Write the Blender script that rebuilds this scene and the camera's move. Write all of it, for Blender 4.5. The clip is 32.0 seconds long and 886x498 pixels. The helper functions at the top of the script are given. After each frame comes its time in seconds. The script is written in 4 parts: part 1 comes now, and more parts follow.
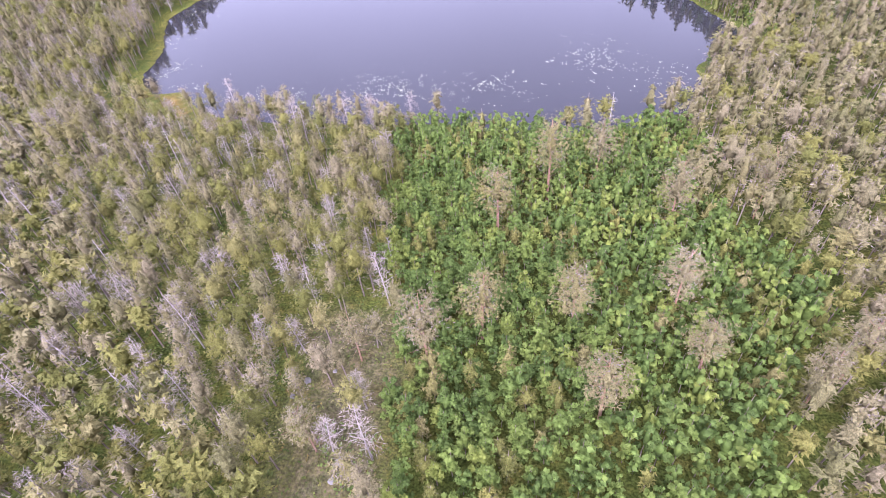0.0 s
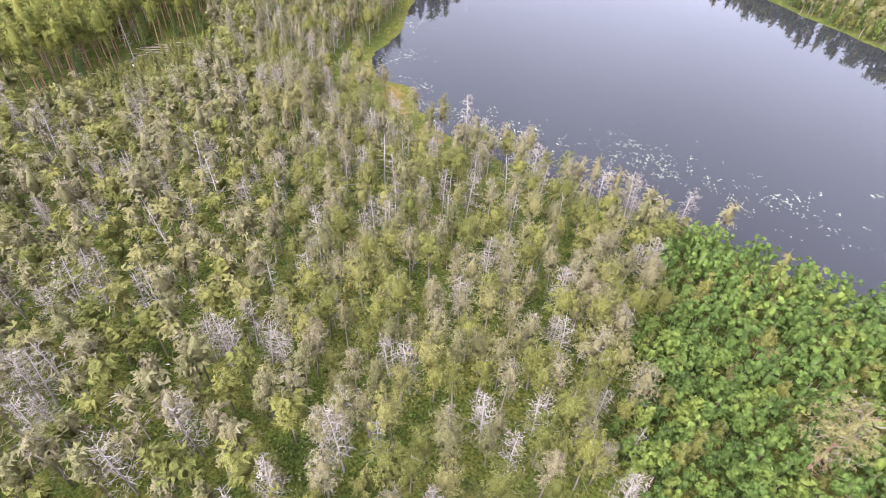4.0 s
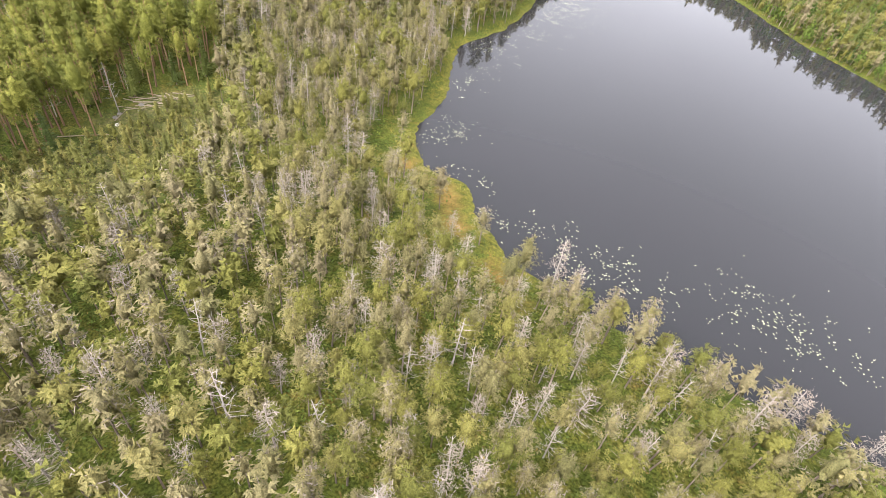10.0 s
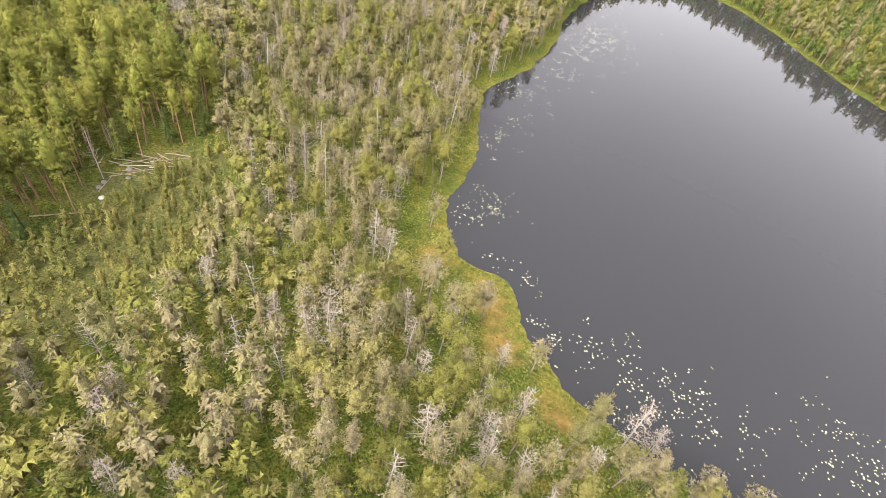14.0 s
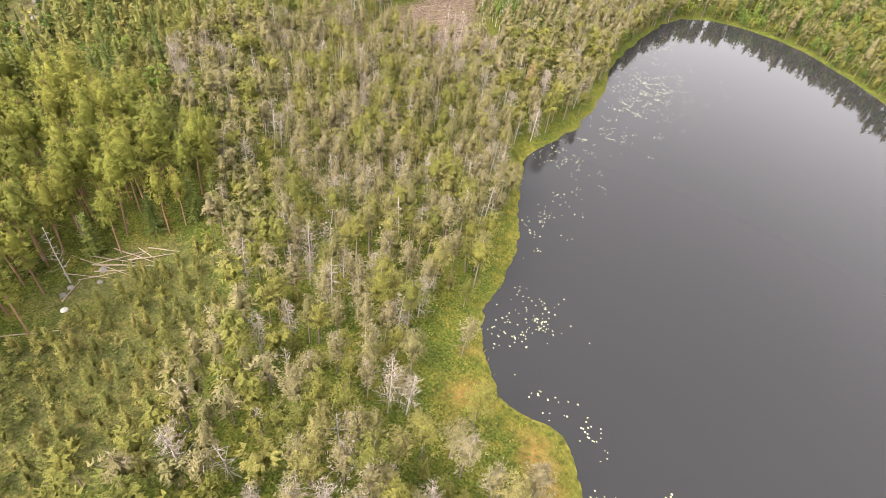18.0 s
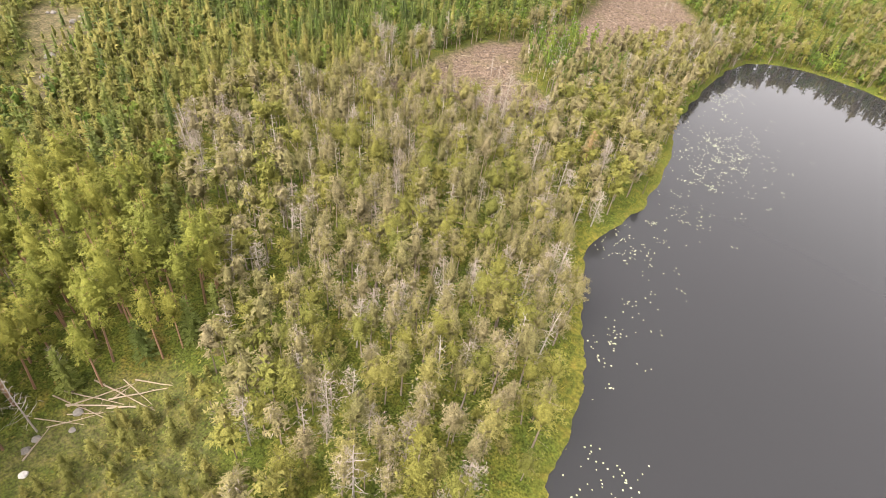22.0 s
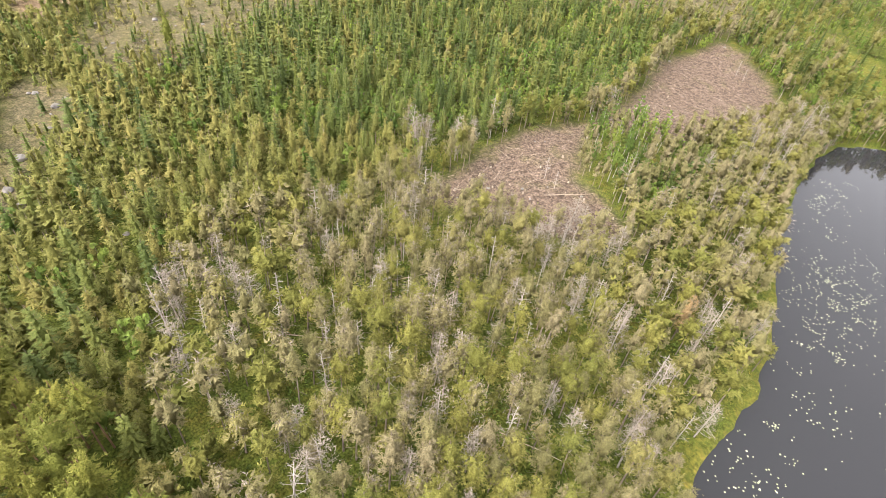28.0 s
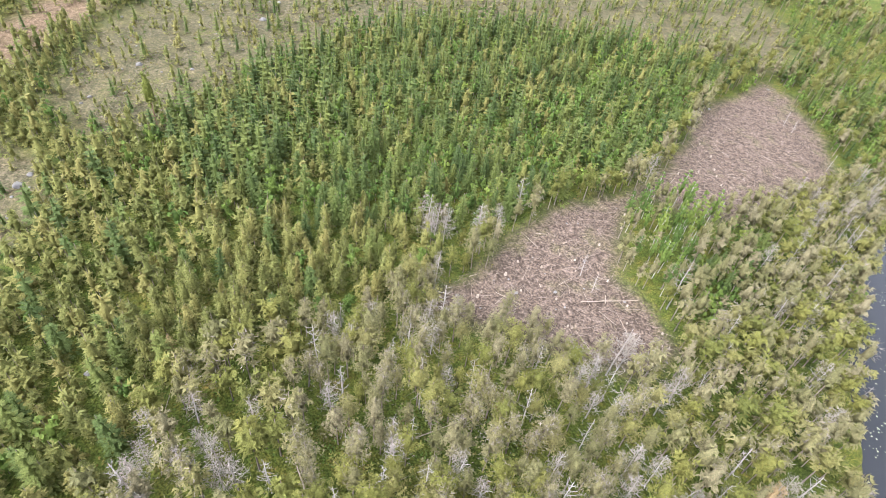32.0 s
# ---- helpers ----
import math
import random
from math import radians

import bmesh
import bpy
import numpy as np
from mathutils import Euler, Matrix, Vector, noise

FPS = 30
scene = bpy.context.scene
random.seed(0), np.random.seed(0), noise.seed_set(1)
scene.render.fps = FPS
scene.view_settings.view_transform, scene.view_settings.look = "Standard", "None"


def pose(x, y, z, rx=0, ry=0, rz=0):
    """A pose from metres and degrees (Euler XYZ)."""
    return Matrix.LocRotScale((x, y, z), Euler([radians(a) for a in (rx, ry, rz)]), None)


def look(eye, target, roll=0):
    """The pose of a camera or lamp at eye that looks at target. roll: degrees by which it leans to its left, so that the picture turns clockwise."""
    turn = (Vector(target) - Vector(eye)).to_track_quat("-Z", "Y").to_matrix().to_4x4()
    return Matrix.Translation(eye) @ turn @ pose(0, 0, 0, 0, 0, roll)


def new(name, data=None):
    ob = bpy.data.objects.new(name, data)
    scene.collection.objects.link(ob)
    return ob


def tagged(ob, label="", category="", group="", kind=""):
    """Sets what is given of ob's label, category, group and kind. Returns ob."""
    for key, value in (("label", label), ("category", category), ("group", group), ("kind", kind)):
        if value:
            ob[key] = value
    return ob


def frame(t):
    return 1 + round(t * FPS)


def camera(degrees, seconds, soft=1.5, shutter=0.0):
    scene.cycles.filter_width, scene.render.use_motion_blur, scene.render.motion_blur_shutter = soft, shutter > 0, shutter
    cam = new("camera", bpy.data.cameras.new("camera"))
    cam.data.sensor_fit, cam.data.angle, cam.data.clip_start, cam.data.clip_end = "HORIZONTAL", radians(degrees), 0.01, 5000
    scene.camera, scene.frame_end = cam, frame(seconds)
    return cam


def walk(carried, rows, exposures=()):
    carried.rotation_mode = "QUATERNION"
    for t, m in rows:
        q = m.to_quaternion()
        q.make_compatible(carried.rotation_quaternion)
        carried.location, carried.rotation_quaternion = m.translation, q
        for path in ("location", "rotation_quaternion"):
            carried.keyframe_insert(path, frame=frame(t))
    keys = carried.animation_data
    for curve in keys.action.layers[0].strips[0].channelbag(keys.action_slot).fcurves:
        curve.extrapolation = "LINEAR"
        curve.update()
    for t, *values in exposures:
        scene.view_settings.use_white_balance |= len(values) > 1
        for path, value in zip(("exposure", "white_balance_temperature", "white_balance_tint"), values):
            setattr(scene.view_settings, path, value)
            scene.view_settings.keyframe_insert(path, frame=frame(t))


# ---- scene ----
cam = camera(80.0, 32.0, soft=0.7)
# seconds, eye, yaw, pitch, roll
PATH = [
    (0, 23.20, 9.01, 43.85, 13.51, -43.03, -6.16),
    (0.5, 20.65, 11.29, 43.21, 23.29, -42.76, -3.00),
    (1, 18.12, 13.51, 42.58, 27.53, -42.55, -0.77),
    (1.5, 15.63, 15.61, 41.99, 29.03, -42.41, 0.43),
    (2, 13.23, 17.59, 41.44, 29.83, -42.30, 1.46),
    (2.5, 10.92, 19.46, 40.97, 30.25, -42.17, 2.06),
    (3, 8.71, 21.25, 40.59, 30.38, -42.07, 2.83),
    (3.5, 6.60, 22.97, 40.31, 30.52, -42.02, 3.42),
    (5.5, -1.48, 29.62, 39.68, 29.82, -41.72, 4.96),
    (6, -3.39, 31.05, 39.69, 29.65, -41.70, 5.40),
    (7, -7.06, 33.53, 40.05, 29.31, -41.73, 6.33),
    (8, -10.76, 35.92, 40.61, 28.96, -41.83, 7.25),
    (9, -14.58, 38.46, 41.25, 28.65, -42.05, 8.15),
    (10, -18.36, 41.06, 41.99, 28.33, -42.44, 8.96),
    (11, -22.10, 43.61, 42.80, 27.77, -42.85, 9.65),
    (12, -25.96, 46.14, 43.66, 27.13, -43.22, 10.44),
    (13, -29.77, 48.64, 44.45, 26.41, -43.55, 11.03),
    (14, -33.17, 51.27, 44.98, 26.31, -43.56, 11.38),
    (14.5, -34.61, 52.82, 44.98, 26.54, -43.43, 11.38),
    (16.5, -39.57, 60.10, 44.03, 28.74, -42.41, 10.13),
    (17, -40.87, 61.84, 43.81, 29.27, -42.19, 9.74),
    (18, -43.56, 65.07, 43.46, 30.59, -41.66, 9.09),
    (19, -46.33, 68.16, 43.28, 31.81, -41.16, 8.46),
    (20, -49.26, 71.33, 43.29, 32.99, -40.76, 8.04),
    (21, -52.41, 74.35, 43.52, 34.00, -40.44, 7.72),
    (22, -55.78, 77.13, 43.94, 34.69, -40.31, 7.57),
    (23, -59.41, 79.89, 44.44, 35.09, -40.05, 7.59),
    (24, -63.09, 82.64, 45.05, 35.75, -40.14, 8.01),
    (25, -66.78, 85.67, 45.77, 36.14, -39.93, 8.14),
    (26, -70.33, 88.72, 46.56, 36.53, -39.69, 7.90),
    (26.5, -72.03, 90.29, 46.97, 36.68, -39.63, 7.76),
    (28.5, -78.64, 96.89, 48.71, 37.38, -39.75, 7.30),
    (29, -80.46, 98.54, 49.24, 37.59, -39.77, 7.23),
    (30, -84.38, 101.78, 50.52, 37.66, -39.98, 7.25),
    (31, -88.44, 104.98, 51.95, 37.46, -40.37, 7.51),
    (32, -92.61, 108.21, 53.43, 37.38, -40.87, 7.82),
]
# seconds, stops, kelvin, tint
EXPOSURES = [(0.0, 1.8, 5500, 45), (2.0, 1.8, 5600, 35), (6.0, 1.75, 6100, 20), (13.0, 1.75, 6800, 17), (26.0, 1.75, 7300, 16), (29.0, 1.75, 6400, 15), (32.0, 1.75, 5800, 15)]
walk(cam, [(t, pose(x, y, z, 0, 0, yaw) @ pose(0, 0, 0, 90 + pitch) @ pose(0, 0, 0, 0, 0, roll))
           for t, x, y, z, yaw, pitch, roll in PATH], EXPOSURES)

# ---- sky and light: a bright overcast day ----
world = bpy.data.worlds.new("overcast_sky")
scene.world = world
world.use_nodes = True
wn, wl = world.node_tree.nodes, world.node_tree.links
sky = wn.new("ShaderNodeTexSky")
sky.sky_type, sky.sun_disc = "NISHITA", False
sky.sun_elevation, sky.sun_rotation = radians(48), radians(200)
sky.air_density, sky.dust_density, sky.ozone_density = 1.0, 4.0, 1.0
grey = wn.new("ShaderNodeHueSaturation")
grey.inputs["Saturation"].default_value = 0.22
cloud_place = wn.new("ShaderNodeTexCoord")
cloud = wn.new("ShaderNodeTexNoise")
cloud.inputs["Scale"].default_value, cloud.inputs["Detail"].default_value = 2.2, 4.0
cloud_span = wn.new("ShaderNodeMapRange")
cloud_span.inputs["To Min"].default_value, cloud_span.inputs["To Max"].default_value = 0.8, 1.2
cloud_mix = wn.new("ShaderNodeVectorMath")
cloud_mix.operation = "MULTIPLY"
wl.new(cloud_place.outputs["Generated"], cloud.inputs["Vector"])
wl.new(cloud.outputs["Fac"], cloud_span.inputs["Value"])
wl.new(sky.outputs["Color"], grey.inputs["Color"])
wl.new(grey.outputs["Color"], cloud_mix.inputs[0])
wl.new(cloud_span.outputs["Result"], cloud_mix.inputs[1])
# an overcast dome is brightest overhead
lift = wn.new("ShaderNodeSeparateXYZ")
wl.new(cloud_place.outputs["Generated"], lift.inputs["Vector"])
dome = wn.new("ShaderNodeMapRange")
dome.inputs["From Min"].default_value, dome.inputs["From Max"].default_value = 0.0, 1.0
dome.inputs["To Min"].default_value, dome.inputs["To Max"].default_value = 1.35, 1.7
wl.new(lift.outputs["Z"], dome.inputs["Value"])
dome_mix = wn.new("ShaderNodeVectorMath")
dome_mix.operation = "MULTIPLY"
wl.new(cloud_mix.outputs["Vector"], dome_mix.inputs[0])
wl.new(dome.outputs["Result"], dome_mix.inputs[1])
wl.new(dome_mix.outputs["Vector"], wn["Background"].inputs["Color"])
wn["Background"].inputs["Strength"].default_value = 0.15

sun = new("sun", bpy.data.lights.new("sun", "SUN"))
sun.data.energy, sun.data.angle, sun.data.color = 0.6, radians(25), (1.0, 0.96, 0.9)
sun.matrix_world = look((0, 0, 200), (-70, 150, 0))


# ---- materials ----
def material(name, rough=0.8, spec=0.3):
    m = bpy.data.materials.new(name)
    m.use_nodes = True
    b = m.node_tree.nodes["Principled BSDF"]
    b.inputs["Roughness"].default_value = rough
    b.inputs["Specular IOR Level"].default_value = spec
    return m, m.node_tree.nodes, m.node_tree.links, b


def ramp(nodes, links, source, stops):
    r = nodes.new("ShaderNodeValToRGB")
    while len(r.color_ramp.elements) < len(stops):
        r.color_ramp.elements.new(0.5)
    for e, (at, colour) in zip(r.color_ramp.elements, stops):
        e.position, e.color = at, (*colour, 1)
    links.new(source, r.inputs["Fac"])
    return r.outputs["Color"]


def noise_tex(nodes, links, scale, detail=4.0, where="Object"):
    place = nodes.new("ShaderNodeTexCoord")
    n = nodes.new("ShaderNodeTexNoise")
    n.inputs["Scale"].default_value, n.inputs["Detail"].default_value = scale, detail
    links.new(place.outputs[where], n.inputs["Vector"])
    return n.outputs["Fac"]


def maths(nodes, links, op, a, b):
    n = nodes.new("ShaderNodeMath")
    n.operation = op
    for k, v in enumerate((a, b)):
        if isinstance(v, (int, float)):
            n.inputs[k].default_value = v
        else:
            links.new(v, n.inputs[k])
    return n.outputs["Value"]


def blend(nodes, links, fac, a, b, how="MIX"):
    n = nodes.new("ShaderNodeMix")
    n.data_type, n.blend_type = "RGBA", how
    for key, v in (("Factor", fac), ("A", a), ("B", b)):
        sock = [i for i in n.inputs if i.name == key and i.type == ("VALUE" if key == "Factor" else "RGBA")][0]
        if isinstance(v, (int, float)):
            sock.default_value = v
        elif isinstance(v, tuple):
            sock.default_value = (*v, 1)
        else:
            links.new(v, sock)
    return [o for o in n.outputs if o.type == "RGBA"][0]


def tone_value(nodes, links):
    """A number from 0 to 1 that differs from tree to tree."""
    info = nodes.new("ShaderNodeObjectInfo")
    attr = nodes.new("ShaderNodeAttribute")
    attr.attribute_name = "tone"
    return maths(nodes, links, "FRACT", maths(nodes, links, "ADD", info.outputs["Random"], attr.outputs["Fac"]), 0.0)


def foliage(name, stops, grain=9.0, through_light=0.25):
    m, n, l, b = material(name, 0.75, 0.2)
    base = ramp(n, l, tone_value(n, l), stops)
    speck = noise_tex(n, l, grain, 2.0)
    dark = ramp(n, l, speck, [(0.3, (0.55, 0.57, 0.52)), (0.7, (1.3, 1.3, 1.25))])
    colour = blend(n, l, 1.0, base, dark, "MULTIPLY")
    l.new(colour, b.inputs["Base Color"])
    bump = n.new("ShaderNodeBump")
    bump.inputs["Strength"].default_value, bump.inputs["Distance"].default_value = 0.8, 0.12
    l.new(speck, bump.inputs["Height"])
    l.new(bump.outputs["Normal"], b.inputs["Normal"])
    trans = n.new("ShaderNodeBsdfTranslucent")
    l.new(colour, trans.inputs["Color"])
    mix = n.new("ShaderNodeMixShader")
    mix.inputs["Fac"].default_value = through_light
    l.new(b.outputs["BSDF"], mix.inputs[1])
    l.new(trans.outputs["BSDF"], mix.inputs[2])
    l.new(mix.outputs["Shader"], n["Material Output"].inputs["Surface"])
    return m


def woody(name, stops, scale=6.0, rough=0.9):
    m, n, l, b = material(name, rough, 0.15)
    grain = maths(n, l, "MULTIPLY_ADD", noise_tex(n, l, scale, 5.0), 0.7)
    grain.node.inputs[2].default_value = 0.0
    both = maths(n, l, "ADD", grain, maths(n, l, "MULTIPLY", tone_value(n, l), 0.3))
    l.new(ramp(n, l, both, stops), b.inputs["Base Color"])
    bump = n.new("ShaderNodeBump")
    bump.inputs["Strength"].default_value, bump.inputs["Distance"].default_value = 0.6, 0.03
    l.new(grain, bump.inputs["Height"])
    l.new(bump.outputs["Normal"], b.inputs["Normal"])
    return m


M_PINE = foliage("pine_needles", [(0.0, (0.114, 0.122, 0.028)), (0.35, (0.146, 0.146, 0.034)), (0.65, (0.173, 0.166, 0.040)), (1.0, (0.196, 0.175, 0.068))])
M_GREYGREEN = foliage("grey_green_needles", [(0.0, (0.138, 0.132, 0.053)), (0.5, (0.175, 0.158, 0.071)), (1.0, (0.204, 0.173, 0.101))])
M_TALL = foliage("tall_pine_needles", [(0.0, (0.128, 0.142, 0.028)), (0.5, (0.168, 0.178, 0.033)), (1.0, (0.204, 0.202, 0.041))])
M_YOUNG = foliage("young_pine_needles", [(0.0, (0.136, 0.144, 0.040)), (0.5, (0.178, 0.178, 0.049)), (1.0, (0.228, 0.204, 0.064))])
M_WITHERED = foliage("withered_needles", [(0.0, (0.168, 0.148, 0.068)), (0.5, (0.199, 0.175, 0.089)), (1.0, (0.185, 0.167, 0.061))])
M_RUST = foliage("rust_needles", [(0.0, (0.24, 0.165, 0.08)), (1.0, (0.27, 0.19, 0.10))])
M_LICHEN = woody("lichen_twigs", [(0.0, (0.141, 0.116, 0.092)), (0.5, (0.217, 0.185, 0.149)), (1.0, (0.302, 0.268, 0.226))], 3.0)
M_BIRCH = foliage("birch_leaves", [(0.0, (0.079, 0.124, 0.027)), (0.45, (0.110, 0.166, 0.034)), (0.8, (0.142, 0.194, 0.039)), (1.0, (0.179, 0.215, 0.041))], 1.2, 0.35)
M_SPRUCE = foliage("spruce_needles", [(0.0, (0.069, 0.099, 0.028)), (0.5, (0.106, 0.137, 0.035)), (1.0, (0.150, 0.168, 0.042))])
M_SHRUB = foliage("bog_shrub_leaves", [(0.0, (0.06, 0.095, 0.018)), (0.4, (0.095, 0.12, 0.024)), (0.75, (0.135, 0.135, 0.032)), (1.0, (0.165, 0.12, 0.036))], 0.7)
M_SEDGE = foliage("sedge_blades", [(0.0, (0.13, 0.145, 0.022)), (0.5, (0.175, 0.18, 0.03)), (1.0, (0.24, 0.20, 0.05))], 0.5, 0.35)
M_BARK = woody("grey_pine_bark", [(0.2, (0.10, 0.08, 0.065)), (0.6, (0.20, 0.16, 0.13)), (1.0, (0.30, 0.25, 0.21))])
M_RED_BARK = woody("red_pine_bark", [(0.2, (0.128, 0.084, 0.060)), (0.6, (0.247, 0.152, 0.093)), (1.0, (0.315, 0.208, 0.136))])
M_WHITE_BARK = woody("birch_bark", [(0.2, (0.16, 0.145, 0.125)), (0.5, (0.36, 0.335, 0.30)), (1.0, (0.50, 0.475, 0.43))])
M_SILVER = woody("silver_dead_wood", [(0.1, (0.158, 0.139, 0.119)), (0.5, (0.264, 0.238, 0.206)), (1.0, (0.380, 0.350, 0.310))])
M_LOG = woody("bleached_log", [(0.1, (0.159, 0.124, 0.088)), (0.5, (0.290, 0.240, 0.186)), (1.0, (0.403, 0.346, 0.274))])
M_SLASH = woody("felling_slash", [(0.1, (0.077, 0.059, 0.046)), (0.5, (0.158, 0.121, 0.097)), (1.0, (0.281, 0.226, 0.183))])
M_ROCK = woody("lichened_granite", [(0.1, (0.09, 0.082, 0.074)), (0.5, (0.17, 0.16, 0.147)), (1.0, (0.27, 0.255, 0.235))], 2.0)
M_PALE_ROCK = woody("freshly_split_stone", [(0.1, (0.288, 0.272, 0.256)), (0.5, (0.448, 0.432, 0.408)), (1.0, (0.560, 0.544, 0.520))], 2.0)
# pad green is whitened in the base colour to stand for sky glare
M_LILY = foliage("lily_pads", [(0.0, (0.32, 0.36, 0.20)), (0.6, (0.42, 0.45, 0.28)), (1.0, (0.50, 0.49, 0.34))], 1.5, 0.1)

M_WATER, n_, l_, b_ = material("lake_water", 0.04, 0.5)
b_.inputs["Base Color"].default_value = (0.022, 0.023, 0.0245, 1)
b_.inputs["IOR"].default_value = 1.333
rip = n_.new("ShaderNodeBump")
rip.inputs["Strength"].default_value, rip.inputs["Distance"].default_value = 0.05, 0.02
l_.new(noise_tex(n_, l_, 1.6, 3.0), rip.inputs["Height"])
l_.new(rip.outputs["Normal"], b_.inputs["Normal"])

M_GROUND, n_, l_, b_ = material("bog_and_heath_floor", 0.95, 0.1)
zone_mask = n_.new("ShaderNodeAttribute")
zone_mask.attribute_name = "zone"
part_of = n_.new("ShaderNodeSeparateColor")
l_.new(zone_mask.outputs["Color"], part_of.inputs["Color"])
fine, mid, wide = noise_tex(n_, l_, 1.1, 6.0), noise_tex(n_, l_, 0.25, 4.0), noise_tex(n_, l_, 0.06, 3.0)
bog = ramp(n_, l_, blend(n_, l_, 0.5, fine, mid), [(0.3, (0.032, 0.046, 0.01)), (0.46, (0.056, 0.074, 0.013)), (0.6, (0.088, 0.092, 0.018)), (0.74, (0.14, 0.1, 0.03))])
cut = ramp(n_, l_, fine, [(0.25, (0.046, 0.034, 0.025)), (0.5, (0.094, 0.07, 0.052)), (0.75, (0.155, 0.12, 0.092))])
cut = blend(n_, l_, ramp(n_, l_, mid, [(0.55, (0, 0, 0)), (0.75, (0.5, 0.5, 0.5))]), cut, (0.10, 0.10, 0.04))
cut = blend(n_, l_, 1.0, cut, ramp(n_, l_, noise_tex(n_, l_, 3.2, 6.0), [(0.34, (0.5, 0.48, 0.46)), (0.5, (1.0, 1.0, 1.0)), (0.66, (1.8, 1.75, 1.7))]), "MULTIPLY")
moss = ramp(n_, l_, fine, [(0.25, (0.14, 0.085, 0.024)), (0.6, (0.25, 0.155, 0.05)), (0.85, (0.19, 0.165, 0.045))])
sedge = ramp(n_, l_, fine, [(0.25, (0.055, 0.068, 0.013)), (0.55, (0.105, 0.105, 0.02)), (0.8, (0.17, 0.13, 0.034))])
speck = noise_tex(n_, l_, 4.5, 5.0)
bog = blend(n_, l_, 1.0, bog, ramp(n_, l_, speck, [(0.32, (0.45, 0.47, 0.42)), (0.5, (1.0, 1.0, 1.0)), (0.68, (1.7, 1.6, 1.5))]), "MULTIPLY")
col = blend(n_, l_, part_of.outputs["Red"], bog, cut)
sedge = blend(n_, l_, 1.0, sedge, ramp(n_, l_, noise_tex(n_, l_, 2.4, 6.0), [(0.34, (0.5, 0.52, 0.5)), (0.5, (1.0, 1.0, 1.0)), (0.66, (1.5, 1.35, 1.3))]), "MULTIPLY")
col = blend(n_, l_, part_of.outputs["Green"], col, sedge)
col = blend(n_, l_, part_of.outputs["Blue"], col, moss)
l_.new(col, b_.inputs["Base Color"])
hump = n_.new("ShaderNodeBump")
hump.inputs["Strength"].default_value, hump.inputs["Distance"].default_value = 1.0, 0.35
l_.new(fine, hump.inputs["Height"])
l_.new(hump.outputs["Normal"], b_.inputs["Normal"])
M_LILY.node_tree.nodes["Principled BSDF"].inputs["Roughness"].default_value = 0.12
M_LILY.node_tree.nodes["Principled BSDF"].inputs["Specular IOR Level"].default_value = 1.0


# ---- the land: shoreline, zones, heights ----
rng = np.random.default_rng(7)
SHORE = np.array([(-10, 83.5), (-18, 83.6), (-27.5, 84.2), (-32, 85), (-34.8, 86.2), (-38.8, 88.4), (-41, 90.6), (-43, 92.8), (-45.8, 94.8), (-49.2, 93.8),
                  (-52, 94.6), (-54.6, 97.2), (-57.2, 100), (-59.3, 103), (-59.4, 106.5), (-60.3, 110.5), (-62.6, 115.8), (-65.8, 122), (-69, 127), (-71.5, 132.8),
                  (-72, 137.5), (-70.9, 142.6), (-70.3, 150), (-71.2, 158.5), (-73, 168), (-77, 181), (-78.5, 194), (-79.2, 205), (-79.5, 221), (-77.3, 233),
                  (-71.5, 240), (-62, 242.5), (-52, 241), (-45, 238), (-33, 227), (-24, 216), (-12, 203), (-2, 195.5), (8, 187), (22, 176), (40, 160), (54, 138),
                  (60, 122), (60.5, 112.3), (53.9, 108.8), (49.7, 106), (49.5, 99.8), (46, 89), (38, 84), (26, 80.5), (14, 82.5), (7.7, 84), (2, 83.6)], float)
CUT = np.array([(-122.6, 144.3), (-122.1, 154.9), (-123.1, 172.1), (-120.8, 180.8), (-116, 190.4), (-115.6, 200.8), (-117.1, 217), (-120.2, 233.1), (-117.1, 246.3), (-115.3, 261.3),
                (-106.4, 255.4), (-97.3, 245.6), (-91.5, 234.5), (-89.9, 225.5), (-93.8, 216.5), (-97.7, 209.1), (-99.8, 200.3), (-103, 195.3), (-108, 194.5), (-114.2, 191.2),
                (-113.2, 181.3), (-107.1, 169.7), (-101.5, 168.9), (-98.2, 166), (-94.2, 164.5), (-96.1, 158.4), (-103.3, 152.1), (-111.3, 150.5), (-117.8, 146.4)], float)
BIRCH_STRIP = np.array([(-107.1, 169.7), (-112.8, 181.6), (-113.9, 190.7), (-107.6, 193.7), (-99.2, 198.5), (-92.2, 190), (-91, 176.9), (-95.4, 169.1), (-101.5, 168.9)], float)
SPRUCES = np.array([(-180.5, 139.8), (-187.6, 157.7), (-192.9, 181.8), (-189.4, 208.3), (-172.4, 230.1), (-149.8, 246), (-130.6, 245), (-118.6, 218.9), (-117.3, 194.6),
                    (-123.7, 176.3), (-126.4, 162.8), (-138.3, 148.3), (-147.1, 142.3), (-157.2, 135)], float)
UPPER_CUT = np.array([(-203.6, 128.8), (-185.5, 127.5), (-181.4, 140.2), (-186.7, 155), (-192.6, 180.8), (-190.1, 208), (-172, 231), (-149, 248), (-122, 266), (-112, 268), (-120, 300), (-138.7, 320),
                      (-202, 285), (-254.7, 190), (-229.5, 149), (-208.1, 130.5)], float)
FIELD = np.array([(-216, 124), (-222.8, 136.9), (-238.5, 154.8), (-261.9, 180), (-275, 178), (-246.1, 140), (-238, 128)], float)
PLANTING = np.array([(-90, 58), (-92, 73), (-92.4, 85.6), (-90.5, 90.5), (-79.6, 84), (-74, 75), (-71, 69), (-74, 56), (-80, 48)], float)
